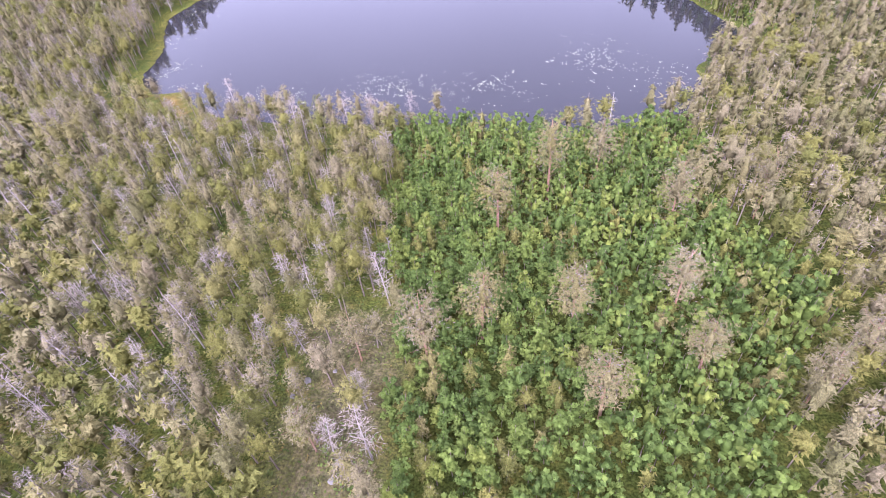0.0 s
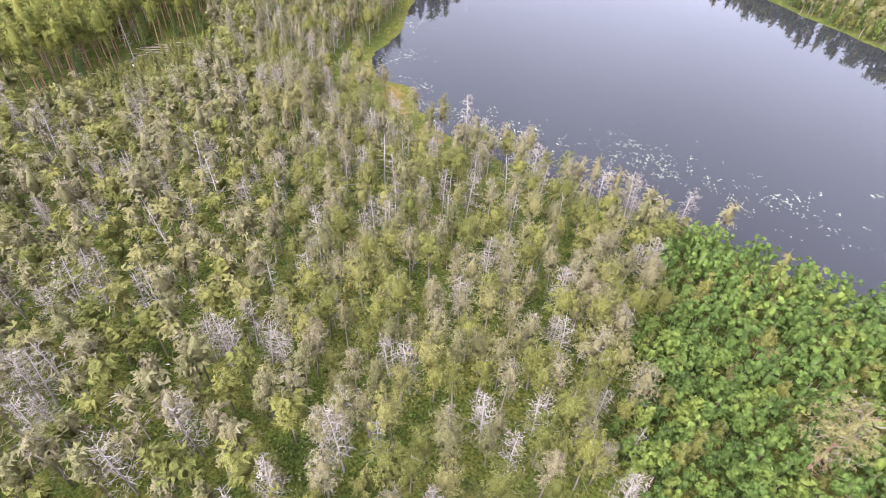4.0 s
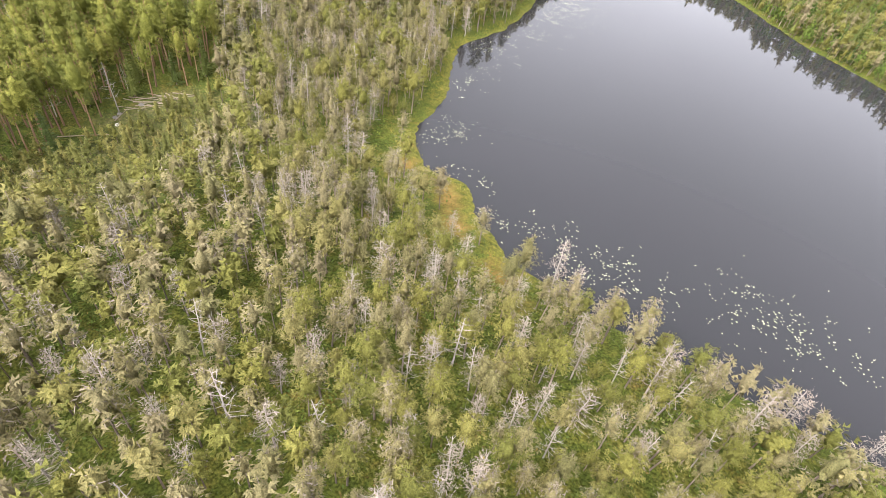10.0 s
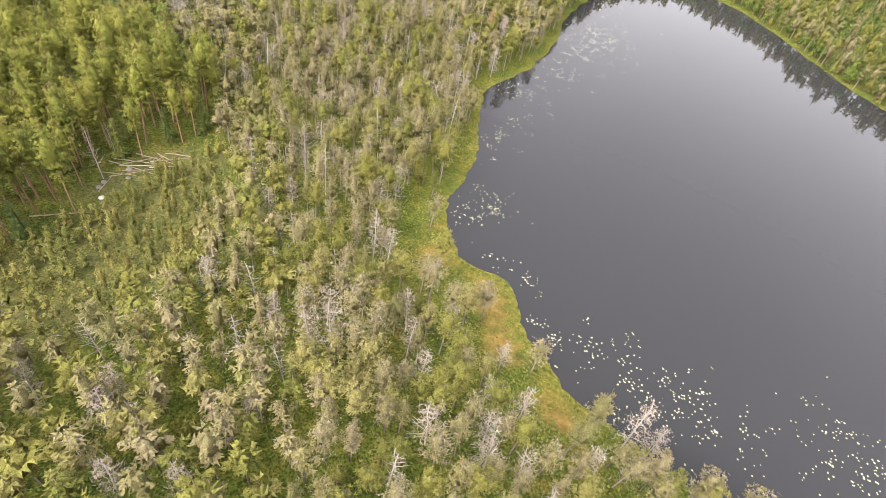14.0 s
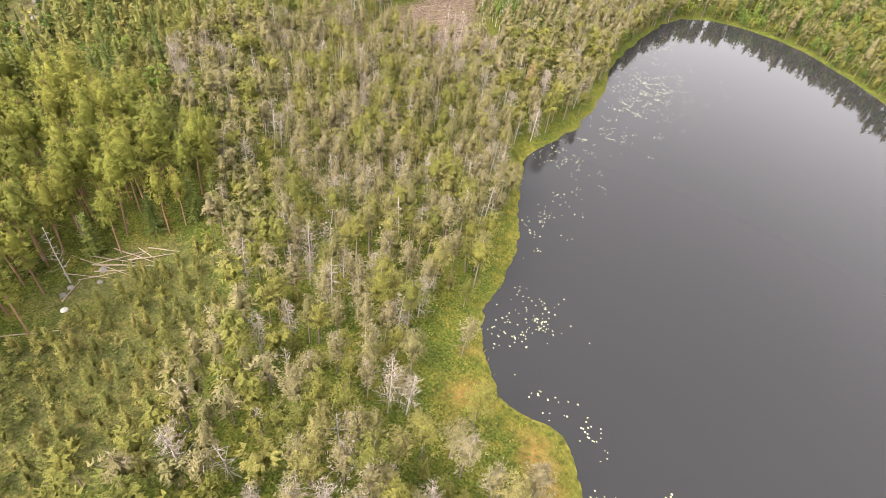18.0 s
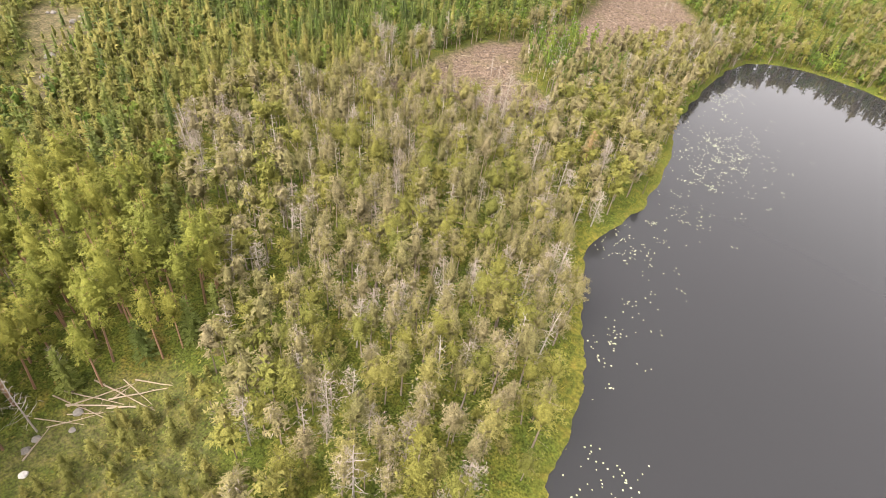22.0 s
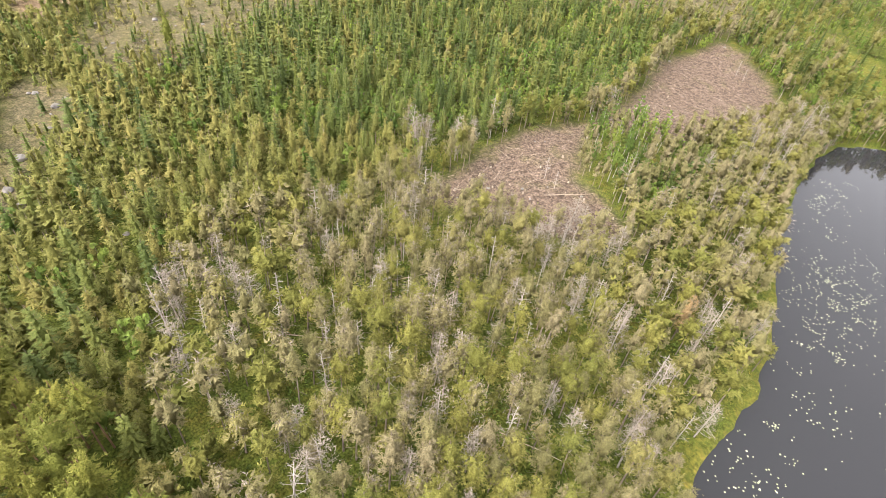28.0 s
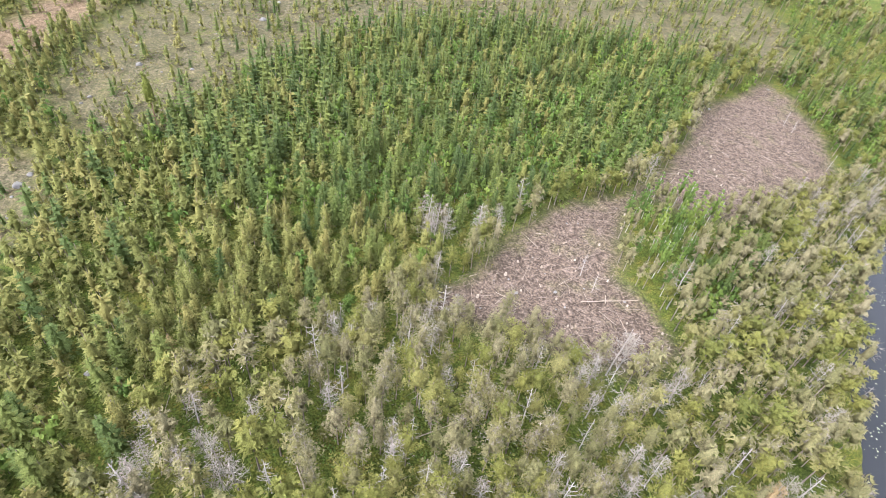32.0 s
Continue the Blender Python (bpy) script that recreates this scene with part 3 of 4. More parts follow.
def make(r, kind, far=False):
    """One tree of a kind, as a list of (part name, vertices and triangles, material); far: with fewer, larger leaves."""
    few = lambda near_n, far_n: far_n if far else near_n
    if kind == "bog_pine":
        b, c = pine(r, r.uniform(5.4, 7.2), r.uniform(0.42, 0.52), r.uniform(1.5, 1.95), few(7, 4), few(6, 5), few(10, 4), few(0.3, 0.62), 0.085, 0.35, few(6, 0), 0.35, 0.4)
        return [("trunk", b, M_BARK), ("crown", c, M_PINE)]
    if kind == "slender_pine":
        b, c = pine(r, r.uniform(5.8, 7.8), r.uniform(0.36, 0.46), r.uniform(1.15, 1.5), few(9, 4), few(5, 4), few(10, 4), few(0.27, 0.58), 0.075, 0.22, few(5, 0), 0.25, 0.4)
        return [("trunk", b, M_BARK), ("crown", c, M_GREYGREEN)]
    if kind == "small_pine":
        b, c = pine(r, r.uniform(3.0, 4.6), 0.15, r.uniform(0.9, 1.2), few(7, 3), few(5, 4), few(9, 4), few(0.25, 0.5), 0.05, 0.25, 0, 0.2, 0.4, full=0.3)
        return [("trunk", b, M_BARK), ("crown", c, M_PINE)]
    if kind == "withered_pine":
        h = r.uniform(5.6, 7.8)
        b, c = pine(r, h, 0.42, 1.5, few(8, 4), few(5, 4), few(8, 3), few(0.26, 0.55), 0.085, 0.35, 4, 0.3, 0.32)
        return [("trunk", b, M_BARK), ("twig_mass", fuzz(r, h, few(20, 9), 1.55, few(12, 6), 0.28, few(1.0, 1.5)), M_LICHEN), ("crown", c, M_WITHERED)]
    if kind == "dead_pine":
        h = r.uniform(5.5, 8.2)
        return [("trunk", bare(r, h, 26, r.uniform(1.3, 1.9), 0.08, 6, 0.2, r.uniform(-0.08, 0.08)), M_SILVER), ("twig_mass", fuzz(r, h, 22, 1.5, 18, 0.25, 1.1), M_LICHEN)]
    if kind == "snag":
        return [("trunk", bare(r, r.uniform(5.5, 8.0), 26, r.uniform(1.2, 1.8), 0.085, 6, 0.25, r.uniform(-0.06, 0.06), 0.05), M_SILVER)]
    if kind == "tall_pine":
        b, c = pine(r, r.uniform(10.5, 13.5), r.uniform(0.42, 0.52), r.uniform(1.7, 2.2), few(9, 5), few(6, 5), few(11, 4), few(0.36, 0.68), 0.12, 0.3, few(5, 2), 0.25, 0.4)
        return [("trunk", b, M_RED_BARK), ("crown", c, M_TALL)]
    if kind == "old_pine":
        b, c = pine(r, r.uniform(9.5, 10.8), 0.46, r.uniform(2.5, 3.1), 9, 7, 13, 0.29, 0.16, 0.4, 9, 0.4, 0.16)
        return [("trunk", b, M_RED_BARK), ("twig_mass", fuzz(r, 10.0, 26, 2.7, 12, 0.46, 1.1), M_LICHEN), ("crown", c, M_WITHERED)]
    if kind == "rust_pine":
        b, c = pine(r, 7.5, 0.28, 1.4, 9, 6, 9, 0.27, 0.08, 0.25, 3, 0.2)
        return [("trunk", b, M_BARK), ("crown", c, M_RUST)]
    if kind == "young_pine":
        b, c = pine(r, r.uniform(4.4, 6.2), 0.08, r.uniform(1.0, 1.3), few(9, 4), few(6, 4), few(8, 4), few(0.3, 0.62), 0.05, 0.08, 0, 0.1, 0.36, 0.55, 0.9)
        return [("trunk", b, M_BARK), ("crown", c, M_YOUNG)]
    if kind == "birch":
        b, c = birch(r, r.uniform(3.6, 5.6), r.uniform(0.85, 1.2), few(12, 7), few(22, 11), few(0.14, 0.24))
        return [("trunk", b, M_BARK), ("crown", c, M_BIRCH)]
    if kind == "thin_birch":
        b, c = birch(r, r.uniform(7.0, 9.0), 1.0, 14, 18, 0.13, 0.45, 0.06)
        return [("trunk", b, M_WHITE_BARK), ("crown", c, M_BIRCH)]
    if kind == "spruce":
        b, c = spruce(r, r.uniform(5.0, 7.4), r.uniform(1.2, 1.55), few(15, 8), few(15, 9), few(0.28, 0.46))
        return [("trunk", b, M_BARK), ("crown", c, M_SPRUCE)]


LABELS = {
    "bog_pine": ("olive-green bog pine with a tufted uneven crown", "pine"),
    "slender_pine": ("slender grey-green bog pine with a narrow crown", "pine"),
    "small_pine": ("small olive-green pine growing in the bog", "pine"),
    "withered_pine": ("withered grey-brown pine hung with pale lichen", "pine"),
    "dead_pine": ("dead silver-grey pine with fine bare twigs", "dead tree"),
    "snag": ("bleached bare dead pine with crooked branches", "dead tree"),
    "tall_pine": ("tall dark-green pine with a reddish bare trunk", "pine"),
    "old_pine": ("old thin-crowned pine with an orange-red trunk", "pine"),
    "rust_pine": ("pine with rust-brown dead needles near the shore", "pine"),
    "young_pine": ("young bushy light-green pine on the heath", "pine"),
    "birch": ("bright green young birch with a rounded leafy crown", "birch"),
    "thin_birch": ("slender birch with a long pale bare trunk", "birch"),
    "spruce": ("dark green pointed young spruce", "spruce"),
}
FAR = {kind: [make(np.random.default_rng(100 * i + j), kind, True) for j in range(4)] for i, kind in enumerate(LABELS)}
VARIANTS = {kind: [make(np.random.default_rng(100 * i + j), kind) for j in range(6)] for i, kind in enumerate(LABELS)}
PROTOS = {}


def proto(kind, j):
    """The meshes of one variant, made once."""
    if (kind, j) not in PROTOS:
        PROTOS[kind, j] = [(name, mesh_from(f"{kind}_{name}", v, f, [m], name == "crown")) for name, (v, f), m in VARIANTS[kind][j]]
    return PROTOS[kind, j]


def tree(kind, j, x, y, size, turn, lean=(0, 0)):
    top = new(kind)
    top.empty_display_size = 0.3
    top.matrix_basis = pose(x, y, ground_z(x, y), lean[0], lean[1], turn) @ Matrix.Scale(size, 4)
    for name, me in proto(kind, j):
        part_ = new(name, me)
        part_.parent = top
        if name == "twig_mass":
            tagged(part_, kind="stuff")
    return tagged(top, *LABELS[kind], group=f"{kind.replace('_', ' ')}s")


# ---- where the trees stand ----
SEEN = np.array([(-30, 14), (20, 12), (58, 22), (72, 60), (108, 150), (75, 200), (20, 280), (-60, 345), (-145, 345), (-225, 270), (-285, 170), (-265, 118), (-175, 90), (-125, 60), (-90, 42), (-60, 24)], float)


def scatter(step, jitter=0.42):
    g = np.stack(np.meshgrid(np.arange(-286, 132, step), np.arange(10, 346, step)), -1).reshape(-1, 2)
    g = g + np.where((np.round(g[:, 1:] / step) % 2) > 0, step / 2, 0) * (1, 0)
    g = g + rng.uniform(-jitter, jitter, g.shape) * step
    return g[(signed(SEEN, g) < 0) & (signed(LITTER, g) + 1.2 * wobble(g, 2.0, 8.0) > 0) & (bank(g) > np.where((g[:, 0] > -40) & (g[:, 1] > 110) | (g[:, 1] > 215), 0.4, 1.0))]


def inside(poly, P, grow=0.0):
    return signed(poly, P) + 1.5 * wobble(P, 4.0, 1.0) < grow


SITES = {kind: [] for kind in LABELS}


def plant(P, mix, low=0.8, high=1.2):
    names, share = zip(*mix)
    pick = rng.choice(len(names), len(P), p=np.array(share) / sum(share))
    for p, k in zip(P, pick):
        SITES[names[k]].append((p[0], p[1], rng.uniform(low, high), rng.uniform(0, 360)))


def zones(P):
    grove, planting, cut_, strip = inside(GROVE, P, 2.4 * wobble(P, 8.0, 3.0)), inside(PLANTING, P), inside(CUT, P), inside(BIRCH_STRIP, P)
    spr, upper = inside(SPRUCES, P), inside(UPPER_CUT, P) | inside(FIELD, P) | inside(ROCKY, P) | inside(MEADOW, P)
    stand = inside(STAND, P) & ~planting
    regrow = (inside(REGROW, P) | (P[:, 0] < -132)) & ~stand
    east = (P[:, 0] > 40) & (P[:, 1] < 120)
    north = (P[:, 1] > 232) | ((P[:, 0] > -40) & (P[:, 1] > 120))
    taken = np.zeros(len(P), bool)
    out = {}
    for name, mask in (("cut", cut_ & ~strip), ("strip", strip), ("spruces", spr), ("grove", grove), ("planting", planting), ("upper", upper), ("stand", stand), ("regrow", regrow), ("east", east), ("north", north)):
        out[name] = mask & ~taken
        taken |= mask
    out["bog"] = ~taken
    return out


P = scatter(2.2)
z_ = zones(P)
d_ = bank(P)
open_fringe = (P[:, 0] < -27) & (P[:, 1] < 180) & (d_ < np.where(P[:, 1] < 138, 2.4, 1.4) + 1.2 * wobble(P, 7.0, 2.0))
glade = inside(GLADE, P, -0.5)
rust_gap = (P[:, 0] > -62) & (P[:, 0] < -27) & (d_ < 8) & (P[:, 1] < 99)
ok = z_["bog"] & ~open_fringe & ~(glade & (rng.random(len(P)) < 0.8)) & ~(rust_gap & (rng.random(len(P)) < 0.7))
plant(P[ok & (P[:, 1] < 105)], [("bog_pine", 0.34), ("slender_pine", 0.2), ("withered_pine", 0.24), ("dead_pine", 0.10), ("snag", 0.03), ("small_pine", 0.09)], 0.75, 1.12)
plant(P[ok & (P[:, 1] >= 105)], [("bog_pine", 0.32), ("slender_pine", 0.24), ("withered_pine", 0.22), ("dead_pine", 0.11), ("snag", 0.05), ("small_pine", 0.06)], 0.8, 1.2)
plant(P[z_["stand"] & (rng.random(len(P)) < 0.7)], [("tall_pine", 0.8), ("spruce", 0.12), ("snag", 0.08)], 0.8, 1.15)
P = scatter(1.85)
z_ = zones(P)
leafy = (P[:, 0] > -150) & (signed(CUT, P) < 26)
plant(P[z_["spruces"] & ~leafy & (rng.random(len(P)) < 0.8)], [("spruce", 0.6), ("young_pine", 0.28), ("birch", 0.12)], 0.75, 1.3)
plant(P[z_["spruces"] & leafy & (rng.random(len(P)) < 0.8)], [("spruce", 0.4), ("young_pine", 0.15), ("birch", 0.45)], 0.75, 1.25)
P = scatter(1.45)
plant(P[zones(P)["grove"]], [("birch", 0.88), ("small_pine", 0.12)], 0.75, 1.2)
P = scatter(2.15)
z_ = zones(P)
thin = rng.random(len(P))
R_ = scatter(1.8)
plant(R_[zones(R_)["planting"]], [("young_pine", 0.85), ("small_pine", 0.15)], 0.4, 0.75)
R_ = scatter(2.2)
plant(R_[zones(R_)["regrow"]], [("young_pine", 0.78), ("spruce", 0.12), ("birch", 0.1)], 0.75, 1.3)

plant(P[z_["upper"] & (thin < 0.34)], [("young_pine", 0.75), ("spruce", 0.25)], 0.4, 0.85)
rim_ = P[:, 0] < -101
plant(P[z_["strip"] & rim_], [("thin_birch", 0.75), ("slender_pine", 0.25)], 0.7, 1.0)
S_ = scatter(1.6)
plant(S_[zones(S_)["strip"] & (S_[:, 0] >= -101)], [("slender_pine", 0.4), ("birch", 0.45), ("spruce", 0.15)], 0.7, 1.0)
plant(P[z_["cut"] & (thin < 0.012)], [("snag", 1.0)], 0.5, 0.8)
plant(P[z_["east"]], [("slender_pine", 0.37), ("bog_pine", 0.22), ("withered_pine", 0.36), ("small_pine", 0.05)], 0.75, 1.1)
plant(P[z_["north"] & (thin < np.where(P[:, 1] > 275, 0.4, 0.7))], [("birch", 0.35), ("slender_pine", 0.15), ("bog_pine", 0.25), ("spruce", 0.25)], 0.8, 1.2)

S_ = scatter(1.5)
far_bank = (bank(S_) < 3.2) & ((S_[:, 1] > 190) | ((S_[:, 0] > -20) & (S_[:, 1] > 95)))
plant(S_[far_bank], [("birch", 0.3), ("small_pine", 0.3), ("slender_pine", 0.4)], 0.7, 1.05)

HEROES = [("old_pine", 18.8, 55.6, 1.05), ("old_pine", 24.4, 64.0, 1.1), ("old_pine", 27.1, 42.1, 1.0), ("old_pine", 38.0, 57.4, 1.05), ("old_pine", 18.6, 40.6, 0.95), ("old_pine", 13.9, 36.8, 1.05),
          ("old_pine", 36.7, 44.8, 1.0), ("old_pine", 48.4, 61.8, 0.9), ("old_pine", 29.4, 33.3, 0.95), ("old_pine", 37.8, 38.1, 0.85), ("old_pine", 30.5, 67.4, 0.95), ("old_pine", 46.4, 36.7, 0.8),
          ("old_pine", 5.7, 27.6, 0.7), ("old_pine", 7.1, 37.1, 0.65), ("old_pine", 0.8, 59.3, 0.75), ("old_pine", 50.3, 39.9, 0.8), ("bog_pine", 8.9, 30.6, 1.0),
          ("snag", 7.4, 49.5, 0.8), ("tall_pine", -181.1, 139.0, 1.0), ("birch", -151.9, 142.2, 1.7), ("rust_pine", -80.9, 148.9, 1.05), ("rust_pine", -136.5, 118.5, 0.55),
          ("snag", -99.0, 118.4, 1.05), ("snag", -73.6, 117.9, 1.05), ("snag", -81.4, 94.1, 0.9), ("snag", -80.8, 106.6, 0.9), ("snag", -112.8, 134.2, 1.05), ("snag", -111.2, 128.4, 1.0),
          ("snag", -105.4, 127.4, 0.9), ("snag", -65.0, 76.9, 0.9), ("snag", -59.7, 80.5, 0.85), ("snag", -83.4, 95.7, 0.9), ("snag", -109.3, 120.2, 0.9), ("snag", -106.1, 146.6, 0.9), ("snag", -99.4, 170.1, 1.2),
          ("snag", -24.1, 51.9, 0.8), ("snag", -16.0, 50.5, 0.75), ("snag", -22.6, 71.5, 0.8), ("snag", -17.0, 75.8, 0.8),
          ("dead_pine", -125.5, 132.5, 1.1), ("dead_pine", -123.5, 108.7, 1.1), ("dead_pine", -122.6, 112.6, 1.0), ("dead_pine", -119.5, 114.5, 1.0), ("dead_pine", -90.1, 144.7, 1.0), ("dead_pine", -78.9, 163.0, 1.0),
          ("dead_pine", -128.4, 112.3, 1.0), ("dead_pine", -97.1, 108.6, 1.0), ("dead_pine", -91.4, 113.2, 1.0), ("dead_pine", -72.1, 108.3, 0.9), ("dead_pine", -70.9, 105.4, 0.9), ("dead_pine", -80.7, 87.7, 0.95),
          ("dead_pine", -57.3, 86.5, 0.95), ("dead_pine", -77.1, 93.5, 1.0), ("dead_pine", -69.4, 95.3, 1.0), ("dead_pine", -63.7, 92.9, 0.95), ("dead_pine", -54.2, 64.4, 0.85), ("dead_pine", -62.6, 58.4, 0.9),
          ("dead_pine", -69.4, 54.6, 0.9), ("dead_pine", -58.2, 48.1, 0.9), ("dead_pine", -35.0, 59.8, 0.8), ("dead_pine", -49.5, 50.8, 0.8), ("dead_pine", -34.2, 58.6, 0.8), ("dead_pine", -38.3, 36.5, 0.9),
          ("dead_pine", -53.0, 46.0, 0.9), ("dead_pine", -28.4, 58.6, 0.8), ("dead_pine", -21.7, 77.3, 0.9)]

# the nearest of each kind, along the west shore and the grove, are things; the rest are woods
LINE_A, LINE_B = np.array((10.0, 40.0)), np.array((-112.0, 140.0))
for kind, sites in SITES.items():
    heroes = [h[1:] for h in HEROES if h[0] == kind]
    for i, (x, y, size) in enumerate(heroes):
        tree(kind, i % 6, x, y, size, 67.0 * i)
    if not sites:
        continue
    S = np.array(sites)
    if heroes:
        S = S[np.linalg.norm(S[:, None, :2] - np.array(heroes)[None, :, :2], axis=2).min(1) > 1.3]
    k = np.clip(((S[:, :2] - LINE_A) @ (LINE_B - LINE_A)) / ((LINE_B - LINE_A) @ (LINE_B - LINE_A)), 0, 1)
    away = np.linalg.norm(S[:, :2] - LINE_A - k[:, None] * (LINE_B - LINE_A), axis=1)
    S = S[np.argsort(away)]
    lots = {"dead_pine": 140, "bog_pine": 300, "slender_pine": 240, "small_pine": 160, "withered_pine": 230, "birch": 300, "young_pine": 220, "tall_pine": 110, "spruce": 150}.get(kind, 120)
    for i, (x, y, size, turn) in enumerate(S[:lots]):
        tree(kind, i % 6, x, y, size, turn, (rng.normal(0, 2.0), rng.normal(0, 2.0)))
    rest = S[lots:]
    if len(rest):
        Z = height(rest[:, :2])
        bins = {}
        for i, ((x, y, size, turn), z) in enumerate(zip(rest, Z)):
            c, s = math.cos(radians(turn)) * size, math.sin(radians(turn)) * size
            m = np.array([(c, -s, 0), (s, c, 0), (0, 0, size)])
            for name, (v, f), mat in FAR[kind][i % 4]:
                vs, fs, ts, n = bins.setdefault((name, mat.name), ([], [], [], [0]))
                vs.append(v @ m.T + (x, y, z))
                fs.append(f + n[0])
                ts.append(np.full(len(v), rng.random()))
                n[0] += len(v)
        woods = tagged(new(f"{kind}_woods"), f"woods of {LABELS[kind][0]}s farther off", "woods", kind="stuff")
        for (name, mat), (vs, fs, ts, n) in bins.items():
            tagged(new(name if name[-1] == "s" else name + "s", mesh_from(f"{kind}_woods_{name}", np.concatenate(vs), np.concatenate(fs), [bpy.data.materials[mat]], name == "crown", np.concatenate(ts))), kind="stuff").parent = woods


# ---- low growth: shrubs, sedge, slash ----
def stuff(name, pieces, mats, label, category, tones=None):
    v, f = join(pieces)
    return tagged(new(name, mesh_from(name, v, f, mats, False, tones)), label, category, kind="stuff")


def low_growth(P, per, size, tall, r):
    n = len(P)
    at = np.repeat(np.c_[P, height(P)], per, 0) + r.normal(size=(n * per, 3)) * (size * 1.6, size * 1.6, 0) + (0, 0, 1) * r.uniform(0.05, tall, (n * per, 1))
    return leaves(at, size, r), np.repeat(r.random(n), per * 4)


r_ = np.random.default_rng(31)
P = scatter(0.95)
z_ = zones(P)
lush = wobble(P, 5.0, 7.0) + r_.normal(0, 0.4, len(P))
want = ((z_["bog"] & (bank(P) > 2.5)) | z_["planting"] | z_["regrow"] | z_["stand"]) & (lush > -0.3) & (P[:, 1] < 190)
piece, tones = low_growth(P[want], 3, 0.17, 0.4, r_)
stuff("bog_shrubs", [piece], [M_SHRUB], "low heather, crowberry and dwarf birch between the pines", "undergrowth", tones)
want = z_["bog"] & (bank(P) > 4) & (wobble(P, 6.5, 11.0) > 0.42) & (P[:, 1] < 170)
piece, tones = low_growth(P[want], 7, 0.15, 0.8, r_)
stuff("leafy_undergrowth", [piece], [M_BIRCH], "bright green leafy seedlings in wet hollows", "undergrowth", tones)
P = scatter(0.85)
d_ = bank(P)
want = (d_ < 1.9 + 1.0 * wobble(P, 6.0, 2.5)) & (P[:, 0] < -26) & (P[:, 1] < 190)
Q = np.repeat(P[want], 6, 0) + r_.normal(size=(want.sum() * 6, 2)) * 0.35
stuff("shore_sedge", [blades(np.c_[Q, height(Q)], r_.normal(size=(len(Q), 3)) * 0.35 + (0, 0, 1), 0.55, 0.035, r_)], [M_SEDGE],
      "yellow-green sedge fringe along the water's edge", "sedge", np.repeat(r_.random(len(Q)), 3))

P = scatter(0.8, 0.5)
P = P[inside(CUT, P, -0.5) & ~inside(BIRCH_STRIP, P)]
sticks = []
for x, y in P[r_.random(len(P)) < 0.5]:
    a, l = r_.uniform(0, 6.3), r_.gamma(2.0, 0.45) + 0.3
    d = np.array((math.cos(a) * l, math.sin(a) * l, r_.uniform(-0.1, 0.25) * l)) / 2
    c = np.array((x, y, ground_z(x, y) + 0.12 + abs(d[2])))
    sticks.append(tube([c - d, c + d], [r_.uniform(0.02, 0.05), 0.012], 3))
tw = np.repeat(P, 3, 0) + r_.normal(size=(len(P) * 3, 2)) * 0.5
sticks.append(blades(np.c_[tw, height(tw) + 0.05], r_.normal(size=(len(tw), 3)) * (1, 1, 0.3), 0.55, 0.022, r_))
stuff("felling_slash", sticks, [M_SLASH], "tangle of grey-brown felled branches", "slash")
P = scatter(1.5, 0.5)
P = P[inside(UPPER_CUT, P, -1) & (wobble(P, 5.0, 3.0) > 0.1) & (P[:, 1] < 300)]
tw = np.repeat(P, 8, 0) + r_.normal(size=(len(P) * 8, 2)) * 0.8
stuff("old_slash", [blades(np.c_[tw, height(tw) + 0.05], r_.normal(size=(len(tw), 3)) * (1, 1, 0.3), 0.8, 0.035, r_)], [M_LICHEN], "grey weathered slash heaps on the old clearing", "slash")
want = r_.random(len(P)) < 0.8
piece, tones = low_growth(P[want], 9, 0.2, 0.5, r_)
stuff("clearing_growth", [piece], [M_SHRUB], "low heath growing back on the old clearing", "undergrowth", tones)


# ---- fallen logs, stumps and boulders ----
def part(name, bm_or_mesh, mat, parent, label=""):
    me = bm_or_mesh
    if mat and not me.materials:
        me.materials.append(mat)
    ob = new(name, me)
    ob.parent = parent
    if label:
        tagged(ob, label)
    return ob


def log_mesh(length, r0, seed):
    r = np.random.default_rng(seed)
    k = np.linspace(0, 1, 6)
    p = np.c_[(k - 0.5) * length, np.cumsum(r.normal(0, 0.03, 6)) * length / 6, r0 + np.abs(r.normal(0, 0.04, 6))]
    pieces = [tube(p, r0 * (1 - 0.55 * k), 7)]
    ends = [p[0], p[-1]]
    v, f = pieces[0]
    n = len(v)
    caps_v, caps_f = np.array(ends), [(n, (s + 1) % 7, s) for s in range(7)] + [(n + 1, 35 + s, 35 + (s + 1) % 7) for s in range(7)]
    pieces = [(np.r_[v, caps_v], np.r_[f, caps_f])]
    for _ in range(5):
        at = p[r.integers(1, 5)]
        w = r.normal(size=3)
        w[2] = abs(w[2])
        w /= np.linalg.norm(w)
        pieces.append(tube([at, at + w * r.uniform(0.25, 0.7)], [r0 * 0.25, 0.01], 3))
    v, f = join(pieces)
    return mesh_from("log", v, f, [M_LOG])


LOGS = [log_mesh(l, w, 50 + i) for i, (l, w) in enumerate(((4.5, 0.06), (6.5, 0.075), (3.2, 0.08), (8.0, 0.085)))]


def fallen(name, mesh, x, y, turn, tilt=0.0, size=1.0, label="bleached fallen pine log lying on the ground"):
    ob = new(name, mesh)
    rise = abs(math.sin(radians(tilt))) * max(abs(v.co.x) for v in mesh.vertices) * size
    ob.matrix_basis = pose(x, y, ground_z(x, y) + rise - 0.03, 0, tilt, turn) @ Matrix.Scale(size, 4)
    return tagged(ob, label, "log", group="fallen logs")


